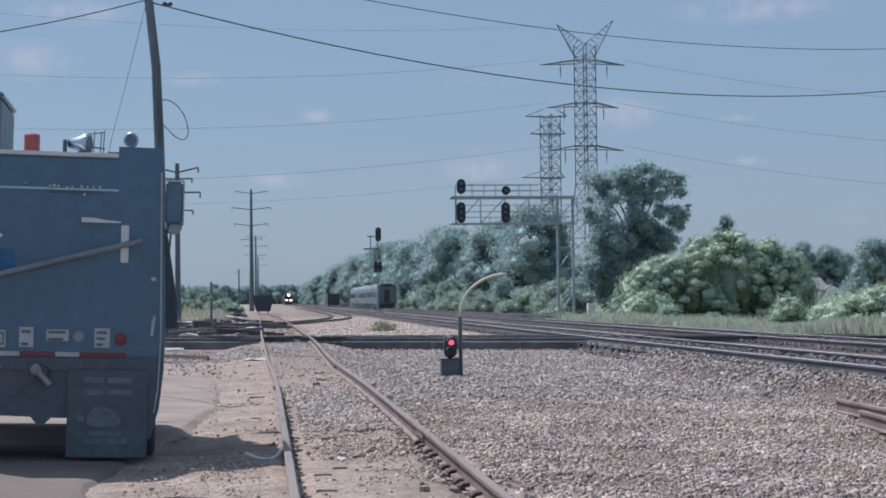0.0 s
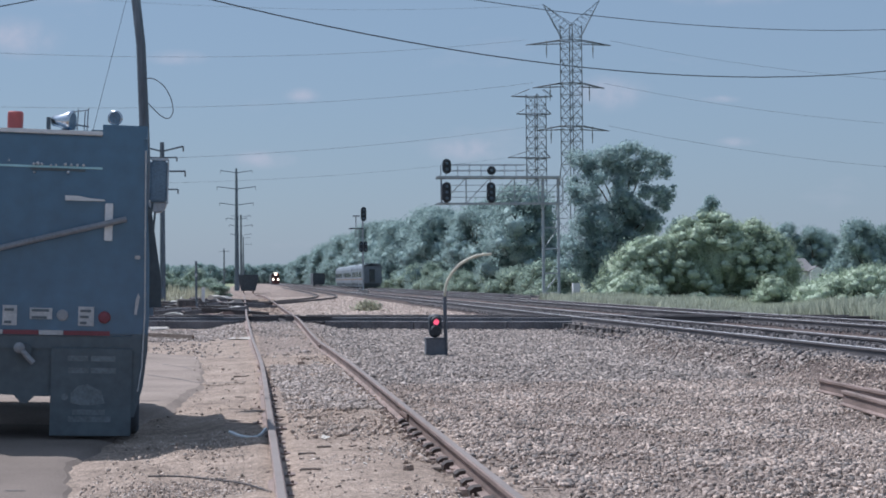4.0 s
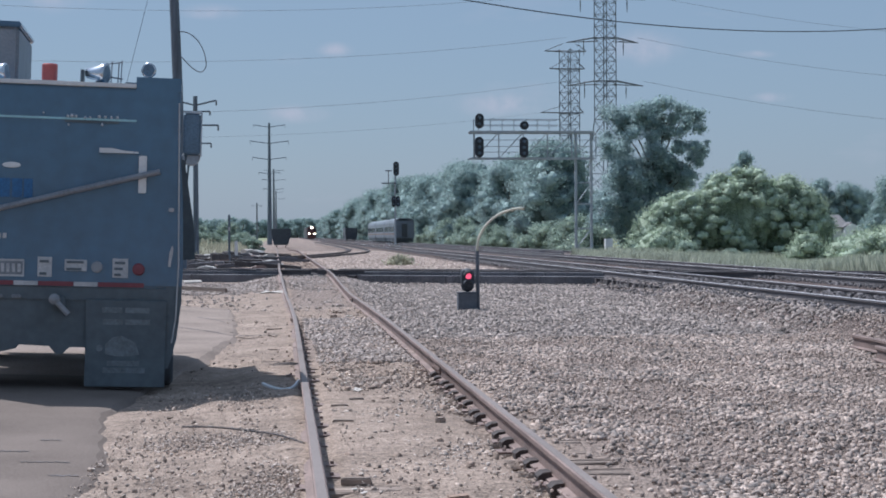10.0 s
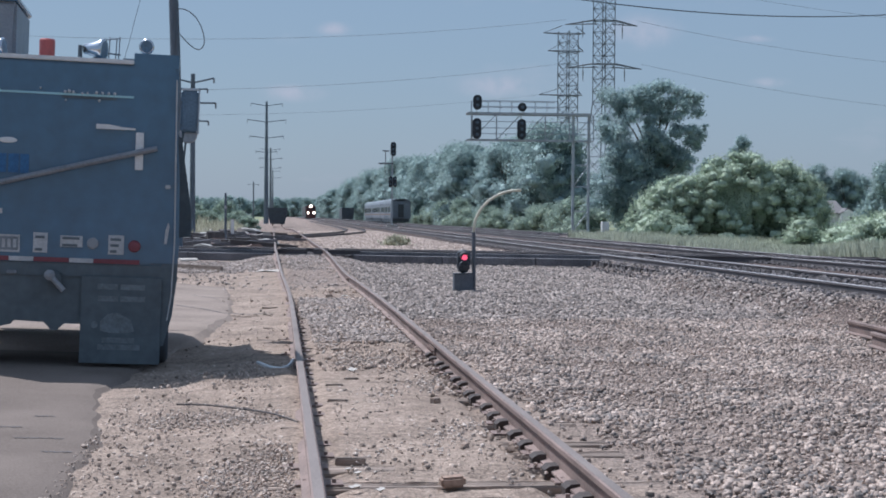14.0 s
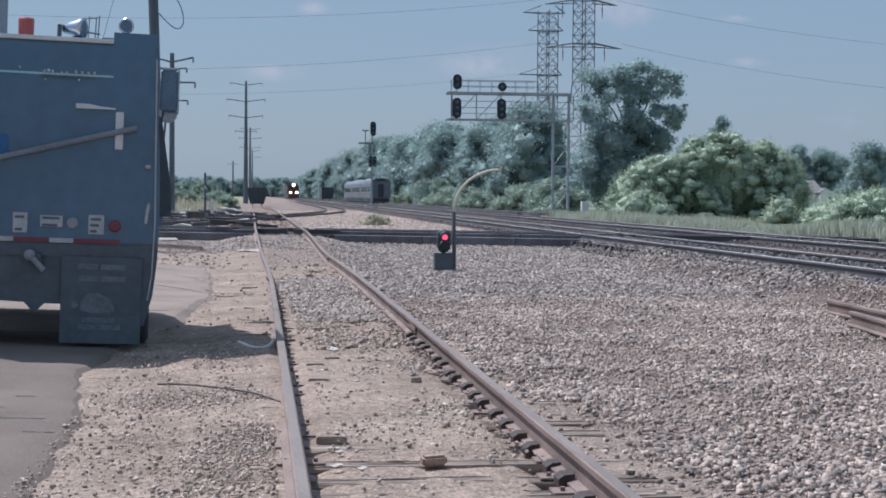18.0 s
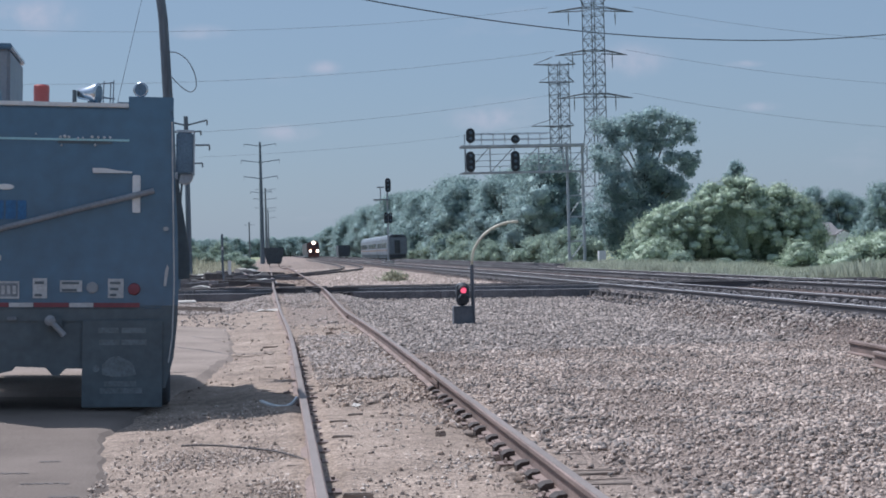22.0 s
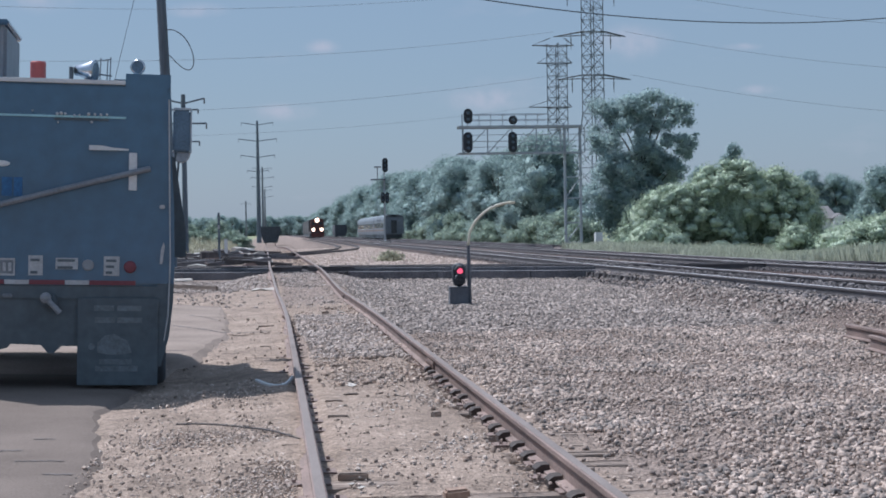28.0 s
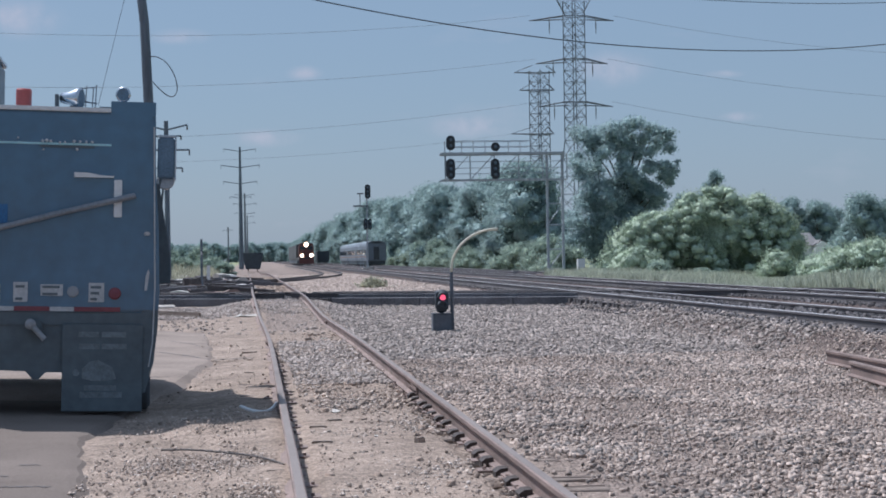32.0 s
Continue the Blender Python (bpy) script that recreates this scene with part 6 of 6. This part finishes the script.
def build_debris():
    r = random.Random(14)
    for k in range(34):
        x, y = r.uniform(-5.2, 0.2), r.uniform(58, 100)
        z = float(ground_height(x, y))
        root = thing("old_tie", pose(x, y, z + 0.06, r.uniform(-4, 4), r.uniform(-6, 6), r.uniform(-25, 25)), "discarded dark wooden sleeper lying on the ballast", "old sleeper", "discarded sleepers")
        part("beam", Shape().box(-1.25, 1.25, -0.12, 0.12, 0, 0.18, 0.015), M["creosote"] if k % 2 else M["plank"], root)
    post = thing("marker_post", pose(-2.34, 72, 0.2), "thin dark marker post", "post")
    part("shaft", Shape().rod((0, 0, -0.1), (0, 0, 2.3), 0.055, 0.05, 8), M["wood_pole"], post)
    part("reflector", Shape().box(-0.045, 0.045, -0.062, -0.048, 1.6, 1.75, 0.004), M["dusty"], post)
    stake = thing("white_stake", pose(-2.55, 90, 0.24), "short white stake standing in the ballast", "post")
    part("shaft", Shape().box(-0.09, 0.09, -0.07, 0.07, -0.1, 1.05, 0.01), M["white"], stake)
    drum = thing("rust_drum", pose(-4.6, 72, 0.25, 0, 0, 0), "rust-orange steel drum standing among the sleepers", "drum")
    part("barrel", Shape().lathe([(0.28, 0), (0.29, 0.02), (0.28, 0.28), (0.295, 0.30), (0.28, 0.32), (0.28, 0.6), (0.29, 0.85), (0.27, 0.88)], (0, 0, 0), (0, 0, 1), 18), M["rust"], drum)
    part("lid", Shape().lathe([(0.27, 0), (0.27, 0.02), (0.1, 0.025)], (0, 0, 0.86), (0, 0, 1), 18), M["rail_side"], drum)
    for x, y, z, w, h, m, words in ((-3.7, 70, 0.25, 0.55, 0.3, "concrete", "pale concrete block among the old sleepers"), (-4.9, 66, 0.25, 0.9, 0.35, "chassis", "dark steel box lying by the crossing"), (-2.6, 71, 0.25, 0.2, 0.5, "creosote", "short dark wooden stump"), (-1.0, 76, 0.25, 0.5, 0.3, "creosote", "stack of sleeper ends"), (4.95, 68, 0.25, 0.8, 0.5, "leaf_dry", "dry tuft of weeds on the gravel")):
        root = thing("scrap_block" if m != "leaf_dry" else "weed_tuft", pose(x, y, z, 0, 0, x * 17), words, "scrap" if m != "leaf_dry" else "weeds")
        if m == "leaf_dry":
            tagged(part("tuft", leaf_cloud([(-0.35, 0, 0.15, 0.6, 0.5, 0.3), (0.3, 0, 0.12, 0.7, 0.5, 0.26)], 700, 0.14, np.random.default_rng(9), M[m], "blades"), None, root), kind="stuff")
        else:
            part("block", Shape().box(-w / 2, w / 2, -0.3, 0.3, -0.05, h, 0.03), M[m], root)
            part("band", Shape().box(-w / 2 - 0.01, w / 2 + 0.01, -0.31, 0.31, h * 0.45, h * 0.55, 0.005), M["rail_side"], root)
    for k in range(40):
        x, y = r.uniform(-5.4, -0.4), r.uniform(56, 95)
        w, h = r.uniform(0.15, 0.5), r.uniform(0.08, 0.3)
        pale = k % 3 != 0
        root = thing("scrap_block", pose(x, y, float(ground_height(x, y)), r.uniform(-8, 8), r.uniform(-8, 8), r.uniform(-40, 40)), "pale broken lump of concrete" if pale else "rusty steel plate lying by the crossing", "scrap", "scrap by the crossing")
        part("lump", Shape().prism([(-w, -0.03), (-w * 0.9, h * 0.7), (-w * 0.2, h), (w * 0.6, h * 0.9), (w, h * 0.3), (w * 0.95, -0.03)], -0.2, 0.2), M["concrete"] if pale else M["rail_side"], root)
    for x, y, w, h, m in ((-3.73, 84, 0.62, 0.36, "concrete"), (-2.5, 83, 1.25, 0.26, "concrete"), (-2.25, 105, 0.7, 0.45, "paper"), (-4.6, 89, 0.9, 0.3, "creosote"), (-2.9, 72.4, 0.2, 0.55, "creosote"), (-0.77, 70.5, 0.8, 0.16, "paper"), (-2.9, 52.3, 0.34, 0.10, "paper"), (-1.6, 98, 1.1, 0.45, "concrete"), (-3.2, 97, 0.8, 0.4, "creosote"), (-1.3, 88, 0.7, 0.22, "paper"), (-4.4, 100, 0.9, 0.4, "paper")):
        root = thing("scrap_block", pose(x, y, float(ground_height(x, y)) - 0.02, 0, 3, x * 23), "pale rubble lump among old sleepers" if m in ("concrete", "paper") else "dark timber end among pale rubble", "scrap", "scrap by the crossing")
        part("lump", Shape().prism([(-w / 2, -0.05), (-w * 0.48, h * 0.8), (-w * 0.15, h), (w * 0.3, h * 0.92), (w * 0.5, h * 0.5), (w * 0.48, -0.05)], -0.3, 0.3), M[m], root)
    # half-buried brick, sticks and litter between the rails
    brick = thing("brick", pose(1.025, 9.2, 0.0, 4, -3, 6), "broken red-brown brick lying between the rails", "brick")
    part("block", Shape().box(-0.072, 0.072, -0.045, 0.045, -0.01, 0.052, 0.014), M["brick_red"], brick)
    for x, y, l, a, s in ((0.473, 10.02, 0.19, -4, 0.035), (0.105, 11.5, 0.13, -6, 0.03), (-2.2, 44.3, 3.0, -61, 0.12), (0.727, 18.18, 0.17, -6, 0.04), (1.31, 13.16, 0.08, 40, 0.045), (0.70, 15.0, 0.14, 20, 0.03), (0.523, 14.45, 0.16, 6, 0.03), (-0.14, 26.67, 0.22, -4, 0.02), (0.964, 30.1, 0.13, 10, 0.06), (0.51, 13.2, 0.17, -12, 0.035)):
        root = thing("wood_scrap", pose(x, y, float(ground_height(x, y)) + 0.005, 0, 0, a), "dark splinter of old wood on the sand", "wood scrap", "wood scraps")
        part("splinter", Shape().box(-l / 2, l / 2, -0.03, 0.03, -0.02, s, 0.008), M["tie"], root)
    for x, y, s in ((-0.2, 41.2, 0.36), (0.99, 13.7, 0.035), (0.756, 16.0, 0.10), (0.46, 9.1, 0.045), (0.60, 9.0, 0.04), (0.50, 9.6, 0.03), (1.27, 30.7, 0.10), (0.583, 20.8, 0.07), (0.45, 9.75, 0.025)):
        root = thing("litter", pose(x, y, float(ground_height(x, y)) + 0.01, 0, 0, x * 90), "crumpled white scrap of litter", "litter", "white litter")
        part("scrap", Shape().add([(-s, -s * 0.4, 0), (-s * 0.2, -s * 0.6, s * 0.12), (s, -s * 0.2, 0.004), (s * 0.7, s * 0.5, s * 0.25), (-s * 0.1, s * 0.35, 0.006), (-s * 0.8, s * 0.5, s * 0.18), (0, 0, -0.02)], [(0, 1, 4, 5), (1, 2, 3, 4), (0, 6, 1), (1, 6, 2), (2, 6, 3), (3, 6, 4), (4, 6, 5), (5, 6, 0)]), M["paper"], root)
    strip = Shape().tube(rounded([(-0.18, 16.3, 0.06), (-0.08, 15.9, 0.055), (0.03, 15.65, 0.055), (0.12, 15.75, 0.065), (0.175, 16.1, 0.10)]), 0.018, 6)
    piece("bent_strip", strip, M["white"], "bent pale strip lying in the truck's shadow", "scrap")
    hose = Shape().tube(rounded([(-0.80, 13.26, -0.005), (-0.55, 13.15, 0.005), (-0.28, 12.8, 0.015), (-0.035, 12.39, 0.03), (0.10, 12.0, 0.035), (0.17, 11.8, 0.03)]), 0.008, 6)
    piece("cable_scrap", hose, M["creosote"], "thin dark cable end lying on the dirt", "cable")


build_debris()


def build_gravel():
    r = np.random.default_rng(12)

    def field(n, x0, x1, y0, y1, keep):
        x, y = r.uniform(x0, x1, n), r.uniform(y0, y1, n)
        k = keep(x, y) & ~((x > 0.12) & (x < 0.45) & (y < 24)) & ~((x > 0.3) & (x < 1.7) & (y < 9.3) & (r.uniform(0, 1, n) < 0.9))
        x, y = x[k], y[k]
        return np.stack([x, y, ground_height(x, y) - 0.012 + r.uniform(0, 0.02, len(x))], 1)

    def off_rails(x, y):
        edge = np.interp(y, [8.5, 10.4, 11.9, 13.5, 14.6], [2.40, 2.38, 2.30, 2.10, 1.88]) + 0.15 * np.sin(y * 1.7) ** 2
        return ((x > edge) | (x > 1.95) & (r.uniform(0, 1, len(x)) < 0.10 + 0.35 * np.clip(1 - (edge - x) / 0.15, 0, 1))) & (x < 0.43 * y + 0.6) & (x < 9.0)

    p = field(230000, 1.85, 11, 6, 24, off_rails)
    patch = np.array([noise.fractal((a * 0.7, b * 0.5, 3), 1.0, 2.0, 3) for a, b, _ in p])
    dense = r.uniform(0, 1, len(p)) < np.clip(0.46 + 0.75 * patch, 0.2, 0.9)
    p, patch = p[dense], patch[dense]
    p[:, 2] += 0.006
    size = (0.009 + 0.026 * r.uniform(0, 1, len(p)) ** 1.8) * np.clip(1.0 + 0.35 * patch, 0.7, 1.4)
    grey = r.uniform(0, 1, len(p)) < 0.20 + 0.25 * patch
    tagged(new("gravel", pebbles(p[~grey], size[~grey], r, M["gravel"], "gravel")), "loose grey-pink gravel covering the yard", "gravel", kind="stuff")
    tagged(new("gravel", pebbles(p[grey], size[grey], r, M["gravel_shade"], "gravel")), "dark grey stones among the yard's gravel", "gravel", kind="stuff")
    p = field(90000, 1.85, 9.6, 24, 50, lambda x, y: (x > 1.9) & (y < CROSS_A + CROSS_SLOPE * x - 0.9) & (r.uniform(0, 1, len(x)) < 0.62 + 0.12 * np.sin(x * 1.9 + 0.6 * y) * np.sin(0.8 * y)))
    size = 0.014 + 0.042 * r.uniform(0, 1, len(p)) ** 1.9
    grey = r.uniform(0, 1, len(p)) < 0.3
    tagged(new("gravel", pebbles(p[~grey], size[~grey], r, M["gravel_grey"], "gravel")), "grey gravel by the crossing", "gravel", kind="stuff")
    tagged(new("gravel", pebbles(p[grey], size[grey], r, M["gravel_shade"], "gravel")), "dark grey stones by the crossing", "gravel", kind="stuff")
    p = field(14000, -1.3, 1.9, 6.5, 33, lambda x, y: (r.uniform(0, 1, len(x)) < 0.6 + 0.4 * np.sin(x * 3 + y)) & ((y < 16) | (x > 0.3) & (y < 29) | (r.uniform(0, 1, len(x)) < 0.15)))
    p[:, 2] += 0.016
    tagged(new("dirt_clods", pebbles(p, 0.006 + 0.020 * r.uniform(0, 1, len(p)) ** 3, r, M["dirt"], "dirt_clods")), "small dirt clods and stones on the sand", "dirt clods", kind="stuff")
    p = field(13000, -3.5, 2.1, 33, 51, lambda x, y: r.uniform(0, 1, len(x)) < np.where(x > 0.22, np.where(y < 42.5, 0.12, 0.8), np.where(y < 42, 0.06, 0.8)))
    tagged(new("gravel", pebbles(p, r.uniform(0.018, 0.055, len(p)), r, M["gravel_grey"], "gravel")), "grey gravel between siding and crossing", "gravel", kind="stuff")
    p = field(2400, 0.35, 1.6, 10.5, 33, lambda x, y: r.uniform(-1.2, 1.6, len(x)) < np.sin(x * 2.3 + y * 0.9) * np.sin(y * 0.8) - 0.35)
    p[:, 2] += 0.012
    tagged(new("gravel", pebbles(p, 0.010 + 0.042 * r.uniform(0, 1, len(p)) ** 3, r, M["gravel_dark"], "gravel")), "brown stones and clods between the rails", "gravel", kind="stuff")
    def strewn(x, y):
        patch = np.array([noise.noise((a * 0.9, b * 0.55, 7)) for a, b in zip(x, y)])
        return (x > -1.3) & (r.uniform(0, 1, len(x)) < np.clip(0.50 + 0.45 * x + 1.4 * patch, 0.05, 0.95) * (1 - 0.85 * smoothstep(13.4, 14.3, y)))

    for material, words in (("dirt", "small loose stones on the sand beside the asphalt"), ("pale_stone", "pale chips strewn on the sand beside the asphalt")):
        p = field(21000, -1.35, 0.15, 7, 17, strewn)
        p[:, 2] += 0.010
        tagged(new("gravel", pebbles(p, 0.004 + 0.014 * r.uniform(0, 1, len(p)) ** 1.8, r, M[material], "gravel")), words, "gravel", kind="stuff")
    p = field(9000, 0.36, 1.55, 7, 22, lambda x, y: np.sin(x * 5 + y * 1.3) + np.sin(y * 2.1 - x * 3) + r.uniform(-1, 1, len(x)) > 0.5)
    p[:, 2] += 0.012
    tagged(new("gravel", pebbles(p, 0.005 + 0.020 * r.uniform(0, 1, len(p)) ** 2.2, r, M["pale_stone"], "gravel")), "pale chips and clods between the rails", "gravel", kind="stuff")
    p = field(9000, -1.5, 1.6, 16, 35, lambda x, y: (np.sin(x * 4.1 + y * 0.9) + np.sin(y * 1.3 - x * 2) + r.uniform(-1, 1, len(x)) > 0.1) & (np.abs(x - 0.22) > 0.1) & ((x > 0.3) | ((y > 18.5) & (r.uniform(0, 1, len(x)) < 0.07))) & ((y < 29.5) | (r.uniform(0, 1, len(x)) < 0.1)))
    p[:, 2] += 0.016
    tagged(new("gravel", pebbles(p, 0.010 + 0.034 * r.uniform(0, 1, len(p)) ** 2.5, r, M["dirt"], "gravel")), "brown stones and clods on the sand further along", "gravel", kind="stuff")
    p = field(7000, 0.36, 1.62, 19.5, 29.8, lambda x, y: r.uniform(0, 1, len(x)) < 0.75 + 0.3 * np.sin(x * 4 + y))
    p[:, 2] += 0.014
    tagged(new("gravel", pebbles(p, 0.012 + 0.036 * r.uniform(0, 1, len(p)) ** 2, r, M["gravel_grey"], "gravel")), "grey stones heaped between the siding rails", "gravel", kind="stuff")
    p = field(11000, -5.0, 1.6, 55, 115, lambda x, y: np.sin(x * 0.9 + y * 0.35) + np.sin(y * 0.21) > -0.9)
    tagged(new("gravel", pebbles(p, r.uniform(0.05, 0.11, len(p)), r, M["gravel_dark"], "gravel")), "brown gravel around the far siding", "gravel", kind="stuff")
    p = field(20000, 1.5, 8.2, 56, 130, lambda x, y: x < 8.0)
    tagged(new("gravel", pebbles(p, r.uniform(0.04, 0.09, len(p)), r, M["gravel"], "gravel")), "grey-pink gravel beyond the crossing", "gravel", kind="stuff")


build_gravel()


def motions():
    rows = [(0, 697), (3, 658), (6, 620), (9, 580), (13, 530), (16, 496), (19, 462), (22, 431), (25, 398), (28, 364), (31, 329), (32, 317)]
    walk(locomotive, [(t, pose(10.2, y, HIGH)) for t, y in rows])
    for k, coach in enumerate(train):
        walk(coach, [(t, pose(10.2, y + 20.6 + 25.4 * k, HIGH)) for t, y in rows])


motions()
